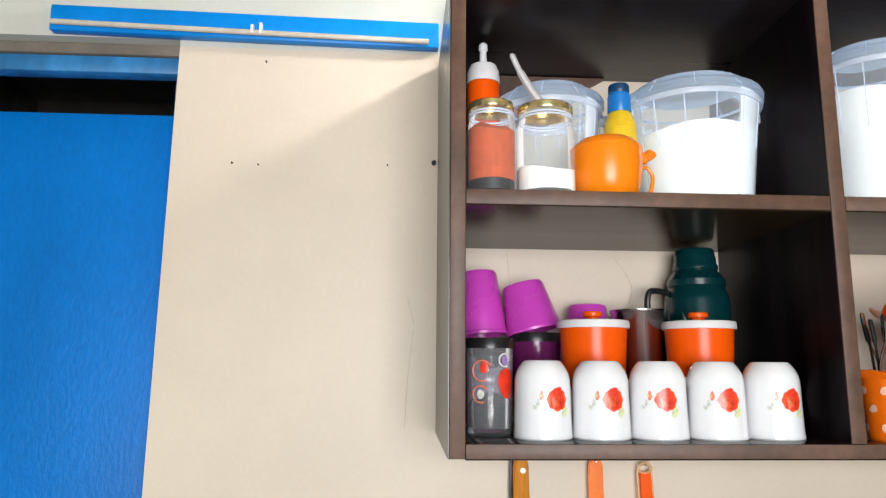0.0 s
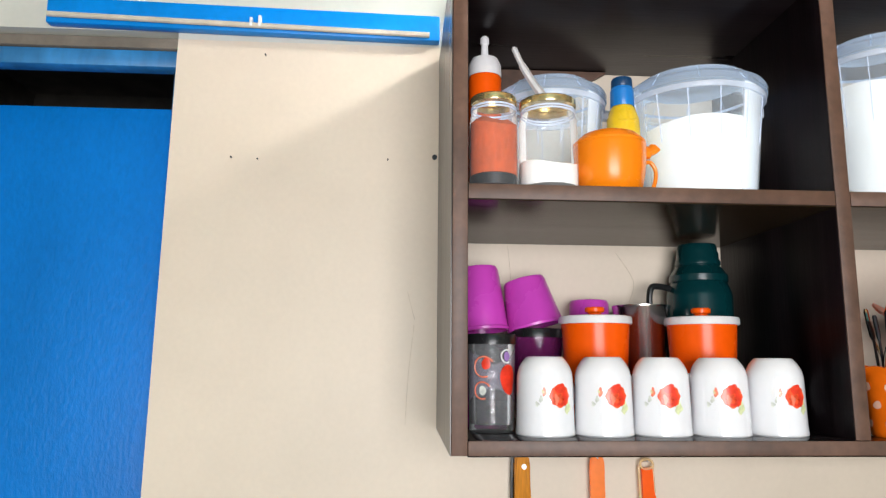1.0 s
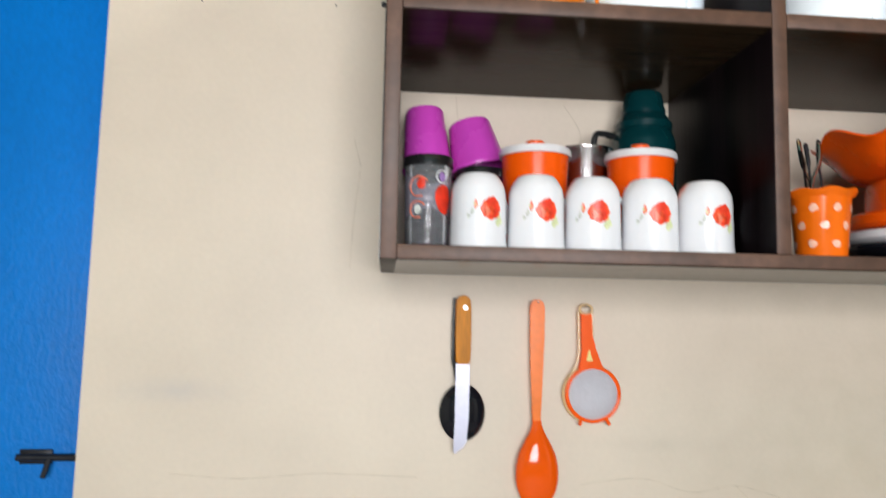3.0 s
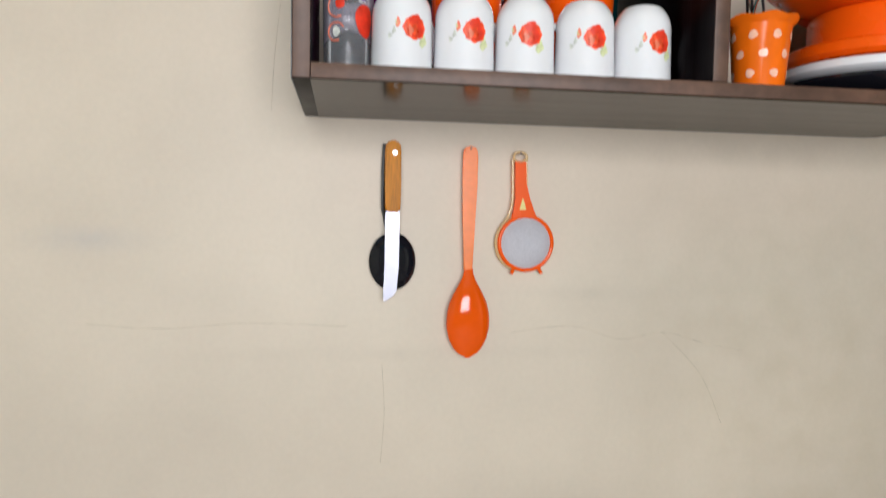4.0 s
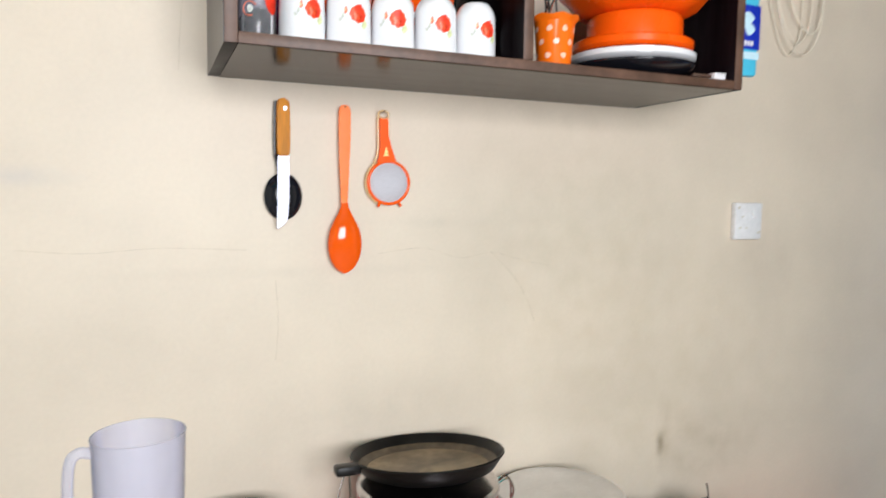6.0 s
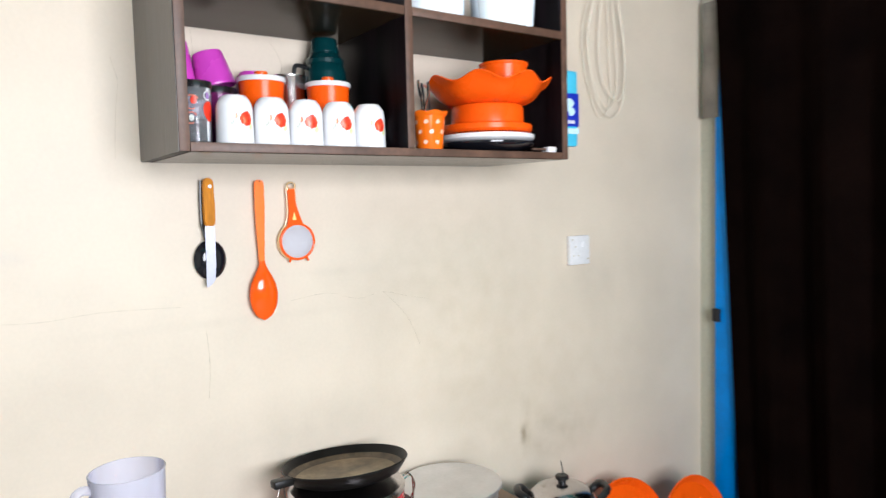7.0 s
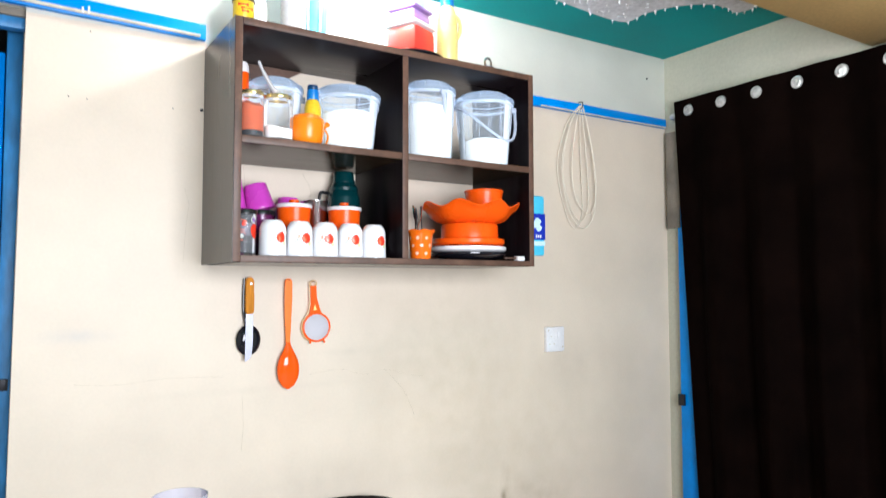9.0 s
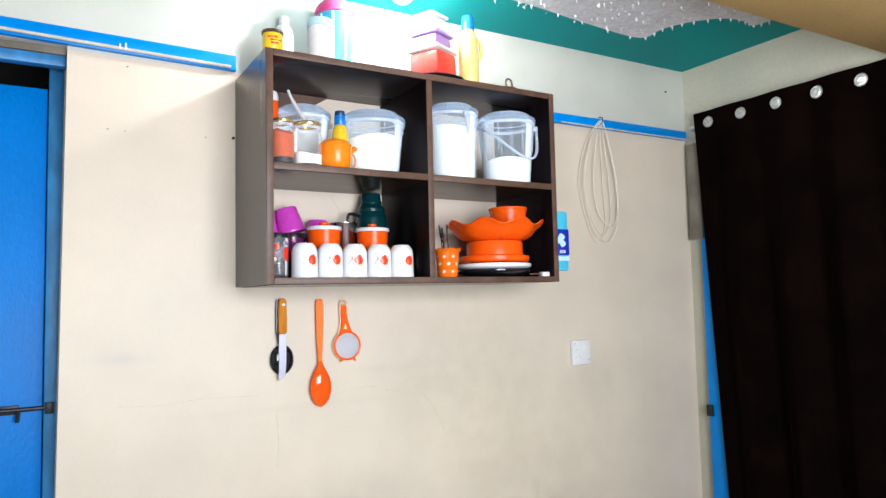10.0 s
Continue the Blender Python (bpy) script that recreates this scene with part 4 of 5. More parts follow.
# packet on the cabinet's right side
pk = thing("hanging_packet", (1.046, -0.285, 1.468), "blue and cyan packet hung beside the cabinet", "packet")
bm = box(-0.034, 0.034, -0.009, 0.009, 0.0, 0.208, 0.008)
body = part("pouch", bm, M_CYAN, pk)
part("label", box(-0.03, 0.0342, -0.0105, -0.0088, 0.055, 0.145, 0.0004), M_NAVY, body, "navy label")
for cx, cz, rx, rz_, s in ((0.0, 0.118, 0.014, 0.012, 3), (0.004, 0.096, 0.013, 0.012, 4), (-0.012, 0.107, 0.009, 0.014, 5)):
    bm = plate_shape([(cx + u, cz + v) for u, v in blob(rx, rz_, 18, 0.12, s, 3)], 0.0008)
    bmesh.ops.translate(bm, verts=bm.verts, vec=(0, -0.0112 - 0.0002 * s, 0))
    part("emblem", bm, M_PALEBLUE, body, "pale blue emblem")
for k in range(3):
    part("print_bar", box(-0.008 + 0.009 * k, -0.002 + 0.009 * k, -0.0112, -0.0104, 0.062, 0.072), M_WPLAST, body, "pale print bar")
part("band", box(-0.0332, 0.0344, -0.0098, -0.0086, 0.035, 0.05), M_PALEBLUE, body, "pale band")
part("strap", tube(bend([(-0.028, 0, 0.205), (-0.031, 0, 0.235), (-0.034, 0, 0.255)]), 0.003, 8), M_BLACK, pk, "dark loop strap")

# ---- things on top of the cabinet ----
ZT = CT
ti = thing("small_tin", (0.035, -0.278, ZT), "small tin with a yellow label and brown lid", "tin")
tbody = part("body", lathe([(0, 0), (0.026, 0), (0.028, 0.003), (0.028, 0.056), (0.027, 0.059), (0, 0.059)], 36), M_YELLOW, ti)
part("lid", lathe([(0.028, 0.057), (0.0305, 0.057), (0.0305, 0.064), (0.0288, 0.0665), (0, 0.0665)], 36), M_EDGE, ti, "brown lid")
for u, v, w, h in ((-0.008, 0.044, 0.014, 0.004), (0.004, 0.035, 0.018, 0.003), (-0.002, 0.026, 0.01, 0.003)):
    part("print_bar", wrap([(-w, -h), (w, -h), (w, h), (-w, h)], (u, v), lambda z: 0.028, 0.0006, 3), M_DRED, tbody, "dark red print bar")
wb = thing("white_bottle", (0.14, -0.05, ZT), "tall white plastic bottle", "bottle")
part("body", lathe([(0, 0), (0.028, 0), (0.031, 0.004), (0.031, 0.15), (0.024, 0.175), (0.013, 0.185)], 32), M_WPLAST, wb)
part("cap", lathe([(0.013, 0.185), (0.015, 0.186), (0.015, 0.21), (0.013, 0.212), (0, 0.212)], 24), M_WPLAST, wb)
wj = thing("white_jar", (0.176, -0.277, ZT), "white plastic jar with a pale blue lid", "jar")
part("body", lathe([(0, 0), (0.034, 0), (0.035, 0.003), (0.035, 0.1), (0.033, 0.106), (0, 0.106)], 36), M_WPLAST, wj)
part("lid", lathe([(0.035, 0.102), (0.0365, 0.103), (0.0365, 0.122), (0.034, 0.126), (0, 0.126)], 36), M_PALEBLUE, wj, "pale lid")
bp = thing("lidded_jug", (0.3, -0.09, ZT), "cyan plastic jug with a pink domed lid", "jug")
part("body", lathe([(0, 0), (0.048, 0), (0.05, 0.003), (0.06, 0.235), (0, 0.235)], 40), M_CYAN, bp)
part("lid", lathe([(0.06, 0.228), (0.067, 0.23), (0.068, 0.239), (0.064, 0.254), (0.052, 0.269), (0.031, 0.277), (0, 0.279)], 40), M_PINK, bp, "pink domed lid")
for k in range(9):
    a = 2 * math.pi * k / 9
    part("flute", tube([(0.0505 * math.cos(a), 0.0505 * math.sin(a), 0.01), (0.0598 * math.cos(a), 0.0598 * math.sin(a), 0.222)], 0.004, 6), M_PALEBLUE, bp)

single("dark_tray", lathe([(0, 0), (0.1, 0), (0.112, 0.006), (0.118, 0.014), (0.116, 0.016), (0.105, 0.008), (0, 0.005)], 48), M_BLACKGLOSS, (0.59, -0.205, ZT), "dark glossy round tray under the food boxes", "tray")


def food_box(at, w, d, h, material, lid_material, label, lid_label, turn=0):
    t = thing("food_box", at, label, "box", "stacked food boxes", turn)
    part("tub", box(-w / 2, w / 2, -d / 2, d / 2, 0, h - 0.012, 0.016), material, t)
    part("lid", box(-w / 2 - 0.004, w / 2 + 0.004, -d / 2 - 0.004, d / 2 + 0.004, h - 0.0118, h, 0.0055), lid_material, t, lid_label)
    return t


food_box((0.578, -0.24, ZT + 0.0165), 0.115, 0.115, 0.096, M_REDPLAST, M_WPLAST, "red plastic food box with a white lid", "white lid", 25)
food_box((0.574, -0.24, ZT + 0.113), 0.1, 0.1, 0.053, M_LILAC, M_LILAC, "lilac plastic food box on a red one", "lilac lid", 27)
food_box((0.568, -0.24, ZT + 0.1665), 0.084, 0.084, 0.06, M_PALEBLUE, M_WPLAST, "pale blue plastic food box on top of the stack", "white lid", 22)
yb = thing("detergent_bottle", (0.695, -0.272, ZT), "pale yellow detergent bottle with a blue cap", "bottle")
part("body", lathe([(0, 0), (0.031, 0), (0.034, 0.005), (0.034, 0.11), (0.032, 0.145), (0.027, 0.17), (0.021, 0.186), (0.018, 0.192)], 36), M_PALEYELLOW, yb)
part("grip", tube(bend([(0.026, -0.005, 0.165), (0.041, -0.008, 0.152), (0.045, -0.008, 0.115), (0.033, -0.006, 0.09)]), 0.0065, 10), M_PALEYELLOW, yb)
part("cap", lathe([(0.021, 0.19), (0.0225, 0.192), (0.0205, 0.228), (0.0175, 0.238), (0, 0.24)], 28), M_CAPBLUE, yb, "blue cap")
cl = thing("metal_clip", (0.832, -0.308, ZT), "small steel clip on the cabinet top", "clip")
part("jaw", box(-0.022, 0.022, -0.008, 0.008, 0, 0.01, 0.002), M_STEEL, cl)
part("lever", tube(bend([(-0.01, 0, 0.01), (-0.014, 0, 0.024), (-0.004, 0, 0.036), (0.008, 0, 0.03), (0.012, 0, 0.01)]), 0.0035, 6), M_STEEL, cl)

# the lit bulb on the ceiling above the cabinet
lamp = thing("ceiling_lamp", (0.45, -0.28, Z_CEIL), "bright white bulb in a holder on the ceiling", "lamp")
part("holder", lathe([(0, -0.0005), (0.04, -0.0005), (0.041, -0.006), (0.022, -0.012), (0.019, -0.024), (0, -0.024)], 32), M_WPLAST, lamp, "white lamp holder")
part("bulb", lathe([(0.014, -0.025), (0.015, -0.03), (0.022, -0.04), (0.031, -0.054), (0.034, -0.07), (0.029, -0.087), (0.016, -0.098), (0, -0.101)], 32), G_BULB, lamp, "lit white bulb")

# ---- utensils hung under the cabinet ----


def wall_nail(x, z):
    single("nail", tube([(x, 0.002, z), (x, -0.024, z + 0.003)], 0.0016, 8), M_STEEL, (0, 0, 0), "small steel nail that holds a utensil", "nail", "nails in the wall")


wall_nail(0.137, 1.386)
wall_nail(0.262, 1.383)
wall_nail(0.3445, 1.378)


def outline_of(rows):
    """A closed outline from (height, left, right) rows."""
    return [(a, z) for z, a, b in rows] + [(b, z) for z, a, b in reversed(rows)]


# ladle behind the knife
ld = thing("ladle", (0.139, -0.009, 1.395), "black cooking spoon with a dark handle on the wall", "ladle")
part("handle", tube(bend([(-0.011, 0, -0.006), (-0.013, 0, -0.06), (-0.012, 0, -0.12), (-0.004, 0, -0.155)]), [0.009] * 6 + [0.0085] * 6 + [0.006] * 6 + [0.005], 10, flat=0.5), M_BLACK, ld)
bm = lathe([(0, -0.012), (0.02, -0.0105), (0.032, -0.005), (0.0375, 0.001), (0.036, 0.002), (0.028, -0.002), (0, -0.008)], 40)
bmesh.ops.rotate(bm, verts=bm.verts, cent=(0, 0, 0), matrix=Matrix.Rotation(radians(90), 3, "X"))
bmesh.ops.rotate(bm, verts=bm.verts, cent=(0, 0, 0), matrix=Matrix.Rotation(radians(180), 3, "Z"))
bmesh.ops.scale(bm, verts=bm.verts, vec=(1.0, 1, 1.25))
bmesh.ops.translate(bm, verts=bm.verts, vec=(0.0, -0.004, -0.193))
part("bowl", bm, M_BLACKGLOSS, ld, "glossy black bowl")
kn = thing("kitchen_knife", (0.1365, -0.0265, 1.394), "kitchen knife with an amber wooden handle on the wall", "knife")
rows = [(0.0, -0.006, 0.006), (-0.004, -0.0105, 0.0105), (-0.012, -0.0125, 0.0125), (-0.06, -0.0125, 0.013), (-0.1, -0.0115, 0.0125), (-0.112, -0.011, 0.012)]
bm = plate_shape(outline_of(rows), 0.014)
bmesh.ops.bevel(bm, geom=bm.edges[:], offset=0.003, segments=2, affect="EDGES")
hd = part("handle", bm, M_AMBER, kn, "amber wooden handle")
part("hang_hole", tube([(0.0025, -0.0085, -0.02), (0.0025, 0.0085, -0.02)], 0.0042, 12), M_DULLSTEEL, hd, "steel eyelet")
part("blade", plate_shape(outline_of([(-0.1115, -0.0105, 0.0115), (-0.13, -0.011, 0.012), (-0.2, -0.011, 0.0115), (-0.238, -0.0125, 0.0085), (-0.247, -0.0125, 0.002), (-0.2545, -0.0122, -0.009)]), 0.0016), M_BLADE, kn, "bright steel blade")

sp = thing("serving_spoon", (0.2625, -0.016, 1.39), "orange plastic serving spoon on the wall", "spoon")
rows = [(0.0, -0.005, 0.005), (-0.004, -0.0105, 0.0105), (-0.014, -0.0125, 0.0125), (-0.06, -0.0125, 0.012), (-0.12, -0.011, 0.0095), (-0.17, -0.0085, 0.0075), (-0.203, -0.0075, 0.0065)]
bm = plate_shape(outline_of(rows), 0.007)
bmesh.ops.bevel(bm, geom=bm.edges[:], offset=0.002, segments=2, affect="EDGES")
part("handle", bm, M_SALMON, sp, "pale orange handle")
bm = bmesh.new()
N1, N2 = 18, 28
grid = []
for i in range(N1 + 1):
    s = i / N1
    z = -0.198 - 0.147 * s
    half = float(np.interp(s, (0, 0.06, 0.14, 0.25, 0.38, 0.52, 0.66, 0.78, 0.88, 0.95, 0.985, 1), (0.007, 0.008, 0.0125, 0.022, 0.031, 0.0355, 0.0355, 0.0315, 0.0245, 0.016, 0.009, 0.003)))
    bulge = 0.016 * math.sin(math.pi * s)
    grid.append([bm.verts.new((half * math.cos(math.pi * k / N2), -bulge * math.sin(math.pi * k / N2) - 0.003, z)) for k in range(N2 + 1)])
for i in range(N1):
    for k in range(N2):
        bm.faces.new((grid[i][k], grid[i][k + 1], grid[i + 1][k + 1], grid[i + 1][k]))
bmesh.ops.recalc_face_normals(bm, faces=bm.faces[:])
bmesh.ops.solidify(bm, geom=bm.faces[:], thickness=0.0025)
bmesh.ops.recalc_face_normals(bm, faces=bm.faces[:])
bmesh.ops.rotate(bm, verts=bm.verts, cent=(0, 0, -0.2), matrix=Matrix.Rotation(radians(-0.5), 3, "Y"))
part("bowl", bm, M_GLOSSORANGE, sp, "glossy orange bowl")

sv = thing("tea_strainer", (0.345, -0.014, 1.383), "orange plastic tea strainer with a grey net on the wall", "strainer")
rows = [(-0.014, -0.0085, 0.011), (-0.022, -0.0078, 0.0105), (-0.05, -0.0075, 0.0115), (-0.075, -0.0065, 0.016), (-0.095, -0.009, 0.0255), (-0.109, -0.013, 0.033)]
bm = plate_shape(outline_of(rows), 0.007)
bmesh.ops.bevel(bm, geom=bm.edges[:], offset=0.002, segments=2, affect="EDGES")
hd = part("handle", bm, M_ORANGE, sv)
part("edge_strip", tube(bend([(-0.0115, 0.001, -0.012), (-0.0105, 0.001, -0.05), (-0.0105, 0.001, -0.08), (-0.0165, 0.001, -0.104), (-0.0285, 0.001, -0.122)]), 0.0022, 6), C_PALEORANGE, hd, "pale see-through edge")
part("edge_strip", tube(bend([(0.012, 0.001, -0.006), (0.0125, 0.001, -0.03), (0.0135, 0.001, -0.055)]), 0.0018, 6), C_PALEORANGE, hd, "pale see-through edge")
part("slot", plate_shape([(0.0005, -0.094), (0.012, -0.094), (0.006, -0.074)], 0.008), M_PALEYELLOW, hd, "pale three-cornered slot")
part("hang_ring", tube([(0.0005 + 0.011 * math.cos(a), -0.002, -0.008 + 0.008 * math.sin(a)) for a in (2 * math.pi * k / 18 for k in range(18))], 0.0022, 8, closed=True), C_PALEORANGE, hd, "clear hanging loop")
part("ring", tube([(0.0135 + 0.0445 * math.cos(a), 0, -0.149 + 0.0445 * math.sin(a)) for a in (2 * math.pi * k / 40 for k in range(40))], 0.0034, 10, closed=True), M_ORANGE, sv)
# pale arc added as the highlight on the ring's left half
part("rim_glint", tube([(0.0105 + 0.0465 * math.cos(a), 0.004, -0.149 + 0.0465 * math.sin(a)) for a in (1.75 + 2.6 * k / 24 for k in range(25))], 0.0028, 8), C_PALEORANGE, sv, "pale see-through arc for the glint on the ring")
bm = lathe([(0, -0.012), (0.02, -0.0105), (0.035, -0.005), (0.0425, 0.0), (0.0425, 0.0015), (0, -0.0095)], 40)
bmesh.ops.rotate(bm, verts=bm.verts, cent=(0, 0, 0), matrix=Matrix.Rotation(radians(-90), 3, "X"))
bmesh.ops.translate(bm, verts=bm.verts, vec=(0.0125, -0.001, -0.149))
part("net", bm, M_MESH, sv, "grey fine net")
part("rest_hook", tube([(-0.006, 0, -0.191), (-0.01, -0.002, -0.2)], 0.003, 8), M_ORANGE, sv)
part("rest_hook", tube([(0.035, 0, -0.188), (0.041, -0.002, -0.199)], 0.003, 8), M_ORANGE, sv)

# ---- socket and cable loop ----
so = thing("wall_socket", (1.367, 0, 1.152), "white plastic wall socket on the cream wall", "socket")
part("plate", box(-0.047, 0.047, -0.018, 0, -0.049, 0.049, 0.004), M_WPLAST, so)
sw = part("rocker", box(0.008, 0.026, -0.023, -0.0175, 0.008, 0.03, 0.002), M_WPLAST, so)
for x, z in ((-0.022, 0.012), (-0.03, -0.018), (-0.008, -0.018)):
    part("pin_hole", box(x - 0.003, x + 0.003, -0.0186, -0.0178, z - 0.0022, z + 0.0022), M_CONDUIT, so, "grey pin hole")
part("screw", tube([(0.036, -0.017, -0.03), (0.036, -0.0195, -0.03)], 0.0035, 8), M_CONDUIT, so)
part("screw", tube([(-0.036, -0.017, 0.036), (-0.036, -0.0195, 0.036)], 0.0035, 8), M_CONDUIT, so)

lo = thing("cable_loop", (1.5, 0, 2.1), "pale cable hung in loose loops from the rail", "cable")
for i, (w0, w1, dep, off) in enumerate(((-0.11, 0.02, 0.5, 0.0), (-0.085, 0.05, 0.47, 0.006), (-0.04, 0.09, 0.44, 0.012), (-0.1, 0.08, 0.5, 0.016))):
    pts = [(0, -0.026 - off, 0.01), (w0 * 0.6, -0.02 - off, -0.08), (w0, -0.012 - off, -0.25), (w0 * 0.7 + 0.01, -0.01 - off, -dep * 0.86), ((w0 + w1) / 2 + 0.03, -0.008 - off, -dep), (w1 * 0.9 + 0.01, -0.01 - off, -dep * 0.85), (w1, -0.012 - off, -0.25), (w1 * 0.5, -0.02 - off, -0.08), (0.006, -0.026 - off, 0.008)]
    part("strand", tube(bend(pts, 8), 0.0015, 6), M_WIRE, lo)
part("hook", tube(bend([(0, -0.018, -0.01), (0, -0.045, 0.0), (0, -0.046, 0.02), (0, -0.024, 0.024)]), 0.002, 6), M_DARK, lo, "small wire hook")

# ---- curtain ----
ct = thing("curtain", (2.0, 0, 0), "dark brown eyelet curtain hung over the doorway", "curtain")
bm = bmesh.new()
NY, NZ = 150, 30
CY0, CY1, CZ0, CZ1 = -0.1, -1.32, 0.08, 2.178
rows = []
for j in range(NZ + 1):
    z = CZ0 + (CZ1 - CZ0) * j / NZ
    fall = (CZ1 - z) / (CZ1 - CZ0)
    row = []
    for i in range(NY + 1):
        s = i / NY
        y = CY0 - 0.106 * fall * (1 - s) + (CY1 - CY0) * s
        amp = (0.004 + 0.028 * min(1, fall * 3)) * min(1, s * 9)
        x = amp * math.sin(2 * math.pi * (s * 5.2) + 0.5 * math.sin(3 * fall)) + 0.006 * fall * math.sin(2 * math.pi * s * 17 + 2 * fall)
        row.append(bm.verts.new((x, y, z)))
    rows.append(row)
for j in range(NZ):
    for i in range(NY):
        bm.faces.new((rows[j][i], rows[j][i + 1], rows[j + 1][i + 1], rows[j + 1][i]))
bmesh.ops.solidify(bm, geom=bm.faces[:], thickness=0.003)
part("cloth", bm, M_CURTAIN, ct)
for k in range(7):
    y = -0.178 - 0.1635 * k
    s = (y - CY0) / (CY1 - CY0)
    x = 0.004 * math.sin(2 * math.pi * s * 5.2)
    bm = lathe([(0.0115, -0.003), (0.013, -0.006), (0.0215, -0.005), (0.024, 0.0), (0.0215, 0.004), (0.0115, 0.004), (0.0115, -0.003)], 28)
    lathe([(0, -0.0005), (0.0118, -0.0005)], 28, bm)
    bmesh.ops.rotate(bm, verts=bm.verts, cent=(0, 0, 0), matrix=Matrix.Rotation(radians(90), 3, "Y"))
    bmesh.ops.translate(bm, verts=bm.verts, vec=(x - 0.006, y, 2.126))
    part("eyelet", bm, M_EYELET, ct, "pale silver plastic eyelet")
rod = thing("curtain_rod", (2.035, 0, 2.126), "thin grey curtain rod behind the eyelets", "rod")
part("pole", tube([(0, -0.05, 0), (0, -1.4, 0)], 0.007, 12), M_ALU, rod)
for y in (-0.06, -1.36):
    part("bracket", box(0.0, 0.025, y - 0.008, y + 0.008, -0.012, 0.012, 0.002), M_ALU, rod)

# ---- table and bench with the pots under the cabinet ----
def make_table(name, x0, x1, y0, y1, z, label):
    t = thing(name, (x0, y0, 0), label, "table")
    w, d = x1 - x0, y1 - y0
    part("tabletop", box(0, w, 0, d, z - 0.025, z, 0.003), M_TABLE, t)
    for x in (0.03, w - 0.07):
        for y in (0.03, d - 0.07):
            part("leg", box(x, x + 0.04, y, y + 0.04, 0, z - 0.025, 0.002), M_TABLE, t)
    part("apron", box(0.071, w - 0.071, 0.04, 0.06, z - 0.085, z - 0.0255), M_TABLE, t)
    return t


ZT1, ZT2 = 0.5, 0.33
make_table("kitchen_table", -0.42, 0.89, -0.5, -0.01, ZT1, "plain brown wooden table against the wall")
make_table("low_bench", 0.9, 1.29, -0.5, -0.01, ZT2, "low brown wooden bench against the wall")

jg = thing("water_jug", (-0.124, -0.36, ZT1), "frosted plastic water jug with a handle on the table", "jug")
clear_part("body", lathe([(0, 0.001), (0.046, 0), (0.05, 0.004), (0.058, 0.19), (0.063, 0.362), (0.064, 0.367), (0.062, 0.367), (0.056, 0.19), (0.048, 0.008), (0, 0.005)], 48, wave=lambda a, q, z: (0, -0.002 * max(0.0, -math.cos(a)) * max(0.0, (z - 0.29) / 0.08))), C_JUG, jg)
clear_part("handle", tube(bend([(-0.057, -0.008, 0.345), (-0.076, -0.012, 0.35), (-0.088, -0.014, 0.33), (-0.09, -0.014, 0.24), (-0.082, -0.012, 0.13), (-0.05, -0.008, 0.11)]), 0.0085, 10, flat=0.7), C_JUG, jg)

dp = thing("sauce_pan", (0.04, -0.14, ZT1), "dark enamel saucepan with a rolled rim between jug and pot", "pan")
part("body", lathe([(0, 0), (0.072, 0), (0.08, 0.008), (0.083, 0.104), (0.0865, 0.108), (0.085, 0.112), (0.0815, 0.109), (0.078, 0.012), (0, 0.008)], 48), M_PANRIM, dp)

rp = thing("red_pot", (0.396, -0.168, ZT1), "red enamel pot with a chrome rim on the table", "pot")
part("body", lathe([(0, 0), (0.12, 0), (0.132, 0.01), (0.141, 0.09), (0.14, 0.138), (0.136, 0.142), (0, 0.141)], 56), M_POTRED, rp)
part("rim", lathe([(0.1405, 0.131), (0.1425, 0.133), (0.142, 0.142), (0.136, 0.147), (0.1, 0.148), (0, 0.148)], 56), M_STEEL, rp, "chrome rim and lid")
for s in (1,):
    for dx in (0.0, 0.014):
        part("wire_handle", tube(bend([(s * (0.13), -0.03 + dx, 0.12), (s * 0.165, -0.03 + dx, 0.135), (s * (0.172 + dx), -0.03 + dx, 0.1), (s * 0.165, -0.03 + dx, 0.06), (s * 0.128, -0.03 + dx, 0.05)]), 0.0022, 6), M_STEEL, rp, "thin wire handle")
fp = thing("flat_pan", (0.396, -0.168, ZT1 + 0.1635), "worn black iron flat pan resting on the red pot", "pan")
fp.matrix_basis = pose(0.396, -0.168, ZT1 + 0.1635, -7, 0, 0)
part("body", lathe([(0, 0.0), (0.113, 0.0), (0.133, 0.008), (0.149, 0.03), (0.1535, 0.036), (0.1515, 0.039), (0.148, 0.036), (0.142, 0.026), (0.138, 0.0205)], 72), M_PANRIM, fp)
part("burnt_ring", lathe([(0.1382, 0.0205), (0.131, 0.014), (0.1212, 0.0112)], 72), M_BURNT, fp, "dark burnt edge")
part("cooking_face", lathe([(0.121, 0.0112), (0.112, 0.0103), (0.1, 0.0095), (0.05, 0.0085), (0, 0.0085)], 72), M_PANIN, fp, "worn grey-brown cooking face")
part("wire_loop", tube(bend([(-0.176, -0.02, 0.02), (-0.19, -0.02, -0.03), (-0.194, -0.02, -0.1), (-0.183, -0.02, -0.118), (-0.172, -0.02, -0.1), (-0.165, -0.02, -0.03), (-0.166, -0.02, 0.02)]), 0.0018, 6), M_STEEL, fp, "thin wire loop")
part("handle_stub", box(-0.192, -0.145, -0.035, -0.003, 0.02, 0.038, 0.004), M_PANRIM, fp)
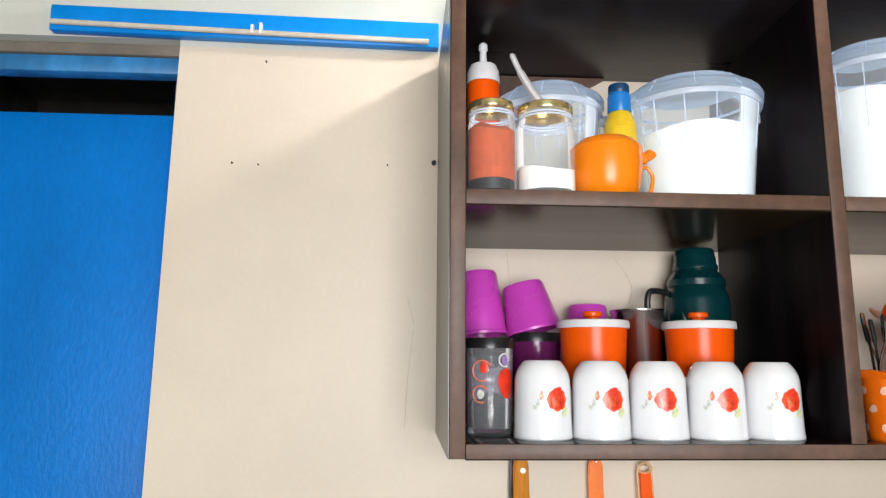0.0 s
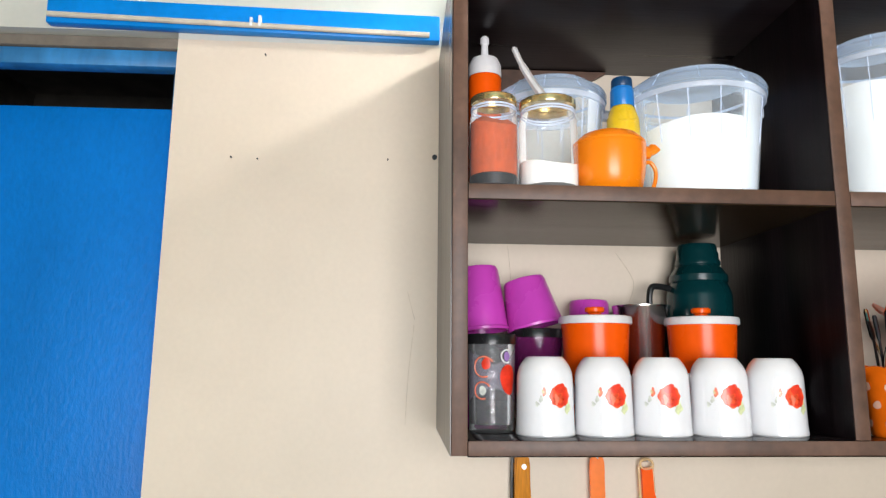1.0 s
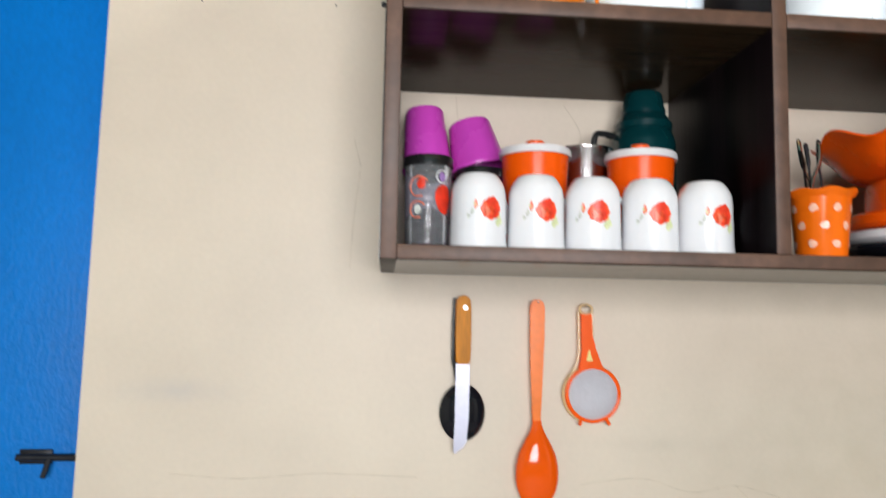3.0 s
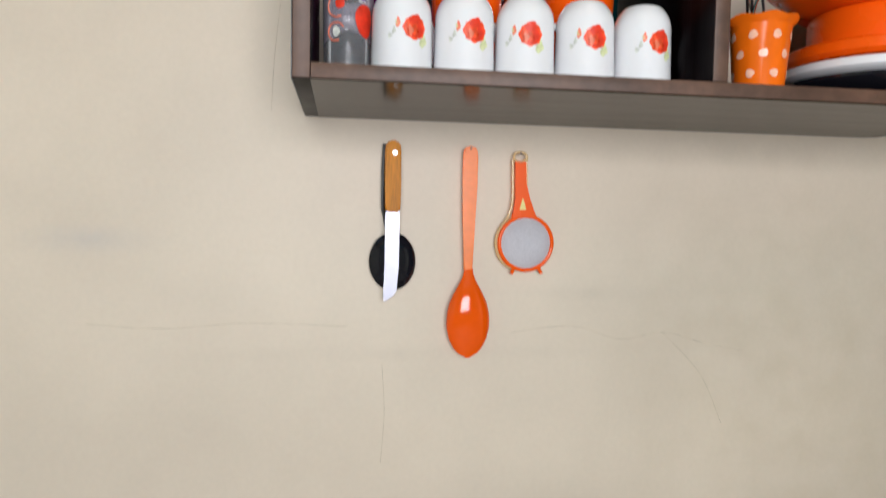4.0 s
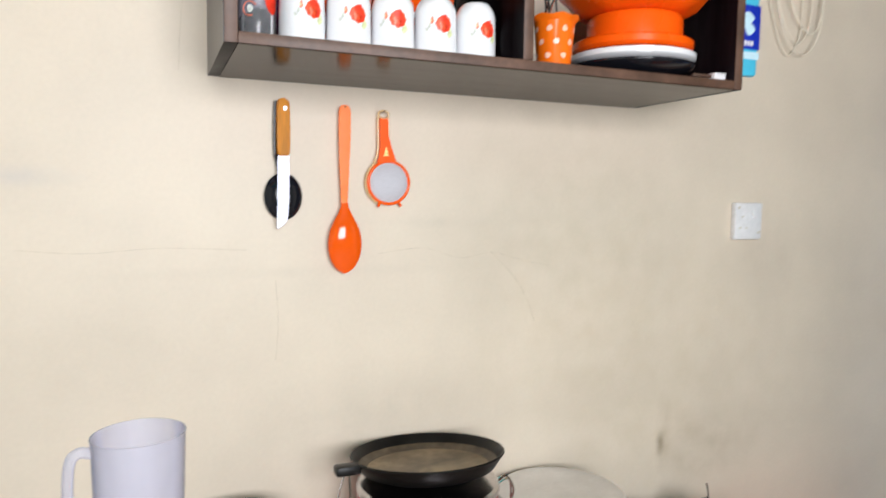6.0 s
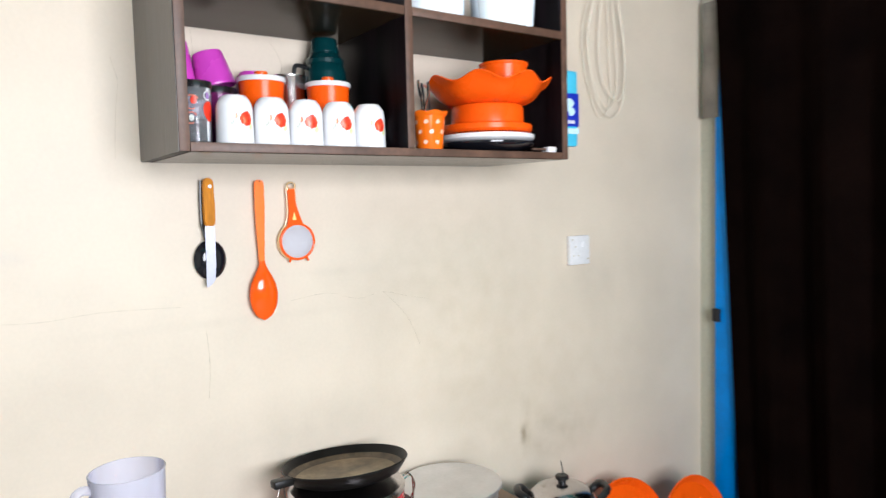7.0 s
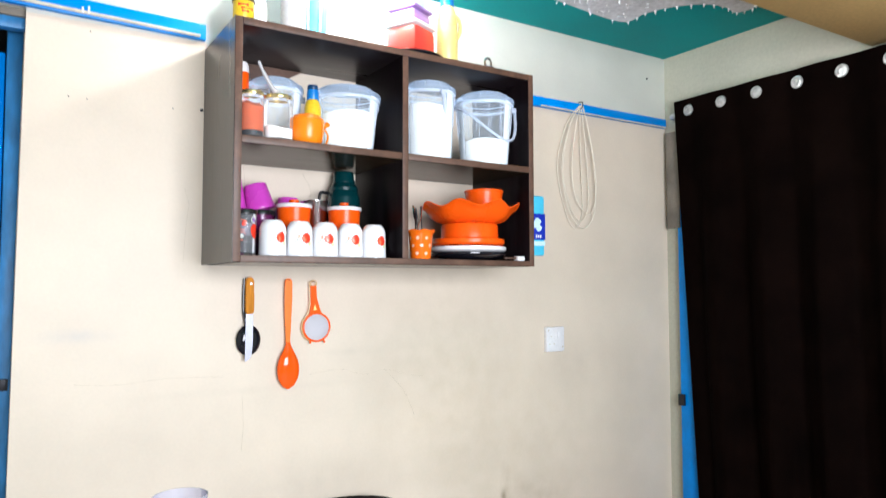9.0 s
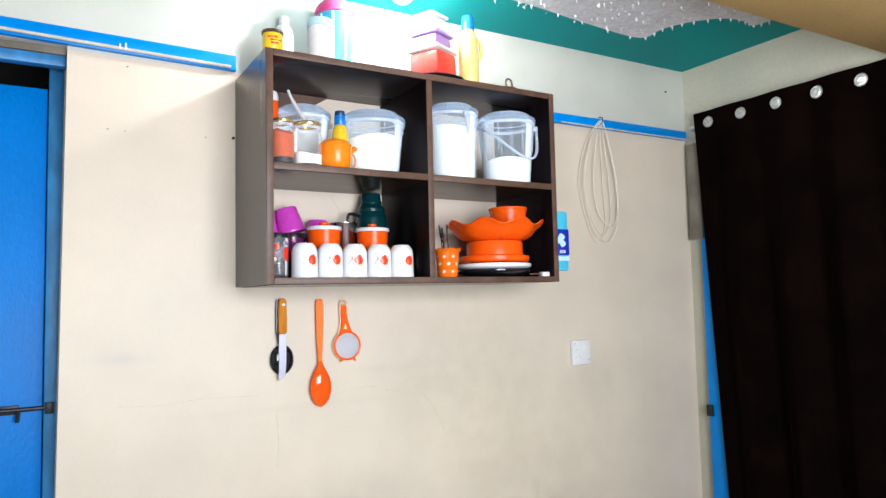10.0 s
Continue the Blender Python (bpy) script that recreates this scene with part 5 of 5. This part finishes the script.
sp2 = thing("aluminium_pot", (0.715, -0.155, ZT1), "dull aluminium pot with a flat lid on the table", "pot")
part("body", lathe([(0, 0), (0.12, 0), (0.128, 0.01), (0.131, 0.05), (0.136, 0.055), (0.132, 0.057), (0, 0.055)], 56), M_ALU, sp2)
part("lid", lathe([(0.135, 0.0575), (0.14, 0.059), (0.139, 0.064), (0.125, 0.069), (0.105, 0.066), (0.0, 0.068)], 56), M_ALU, sp2)
ck = thing("cooking_pot", (1.09, -0.2, ZT2), "steel-lidded cooking pot with black handles on the bench", "pot", turn=-32)
part("body", lathe([(0, 0), (0.085, 0), (0.092, 0.01), (0.096, 0.1), (0.099, 0.103), (0.094, 0.104), (0, 0.102)], 56), M_CAPBLUE, ck, "blue enamel body")
part("lid", lathe([(0.097, 0.1045), (0.1, 0.107), (0.094, 0.118), (0.075, 0.135), (0.04, 0.147), (0, 0.149)], 56), M_STEEL, ck, "domed steel lid")
kb = part("knob", lathe([(0.012, 0.148), (0.012, 0.158), (0.02, 0.162), (0.02, 0.17), (0.016, 0.173), (0, 0.173)], 24), M_BLACK, ck, "black knob")
part("wire", tube(bend([(0, 0, 0.17), (0.002, 0, 0.19), (-0.003, 0, 0.215)]), 0.0016, 6), M_DARK, kb)
for s in (-1, 1):
    part("side_handle", tube(bend([(s * 0.088, -0.04, 0.092), (s * 0.115, -0.038, 0.122), (s * 0.132, -0.02, 0.13), (s * 0.132, 0.02, 0.13), (s * 0.115, 0.038, 0.122), (s * 0.088, 0.04, 0.092)]), 0.012, 10, flat=0.9), M_BLACK, ck, "black side handle")
for x, y, r, tlt in ((1.4, -0.17, 0.2, 14), (1.685, -0.225, 0.178, 14)):
    bm = lathe([(0, 0), (r - 0.03, 0.002), (r - 0.008, 0.016), (r, 0.026), (r - 0.004, 0.028), (r - 0.025, 0.01), (0, 0.006)], 56)
    ob = single("round_tray", bm, M_ORANGE, (0, 0, 0), "big orange plastic round tray leaning upright on the floor", "tray", "orange trays")
    ob.matrix_basis = pose(x, y, r * math.cos(radians(tlt)), 90 - tlt, 0, 0)
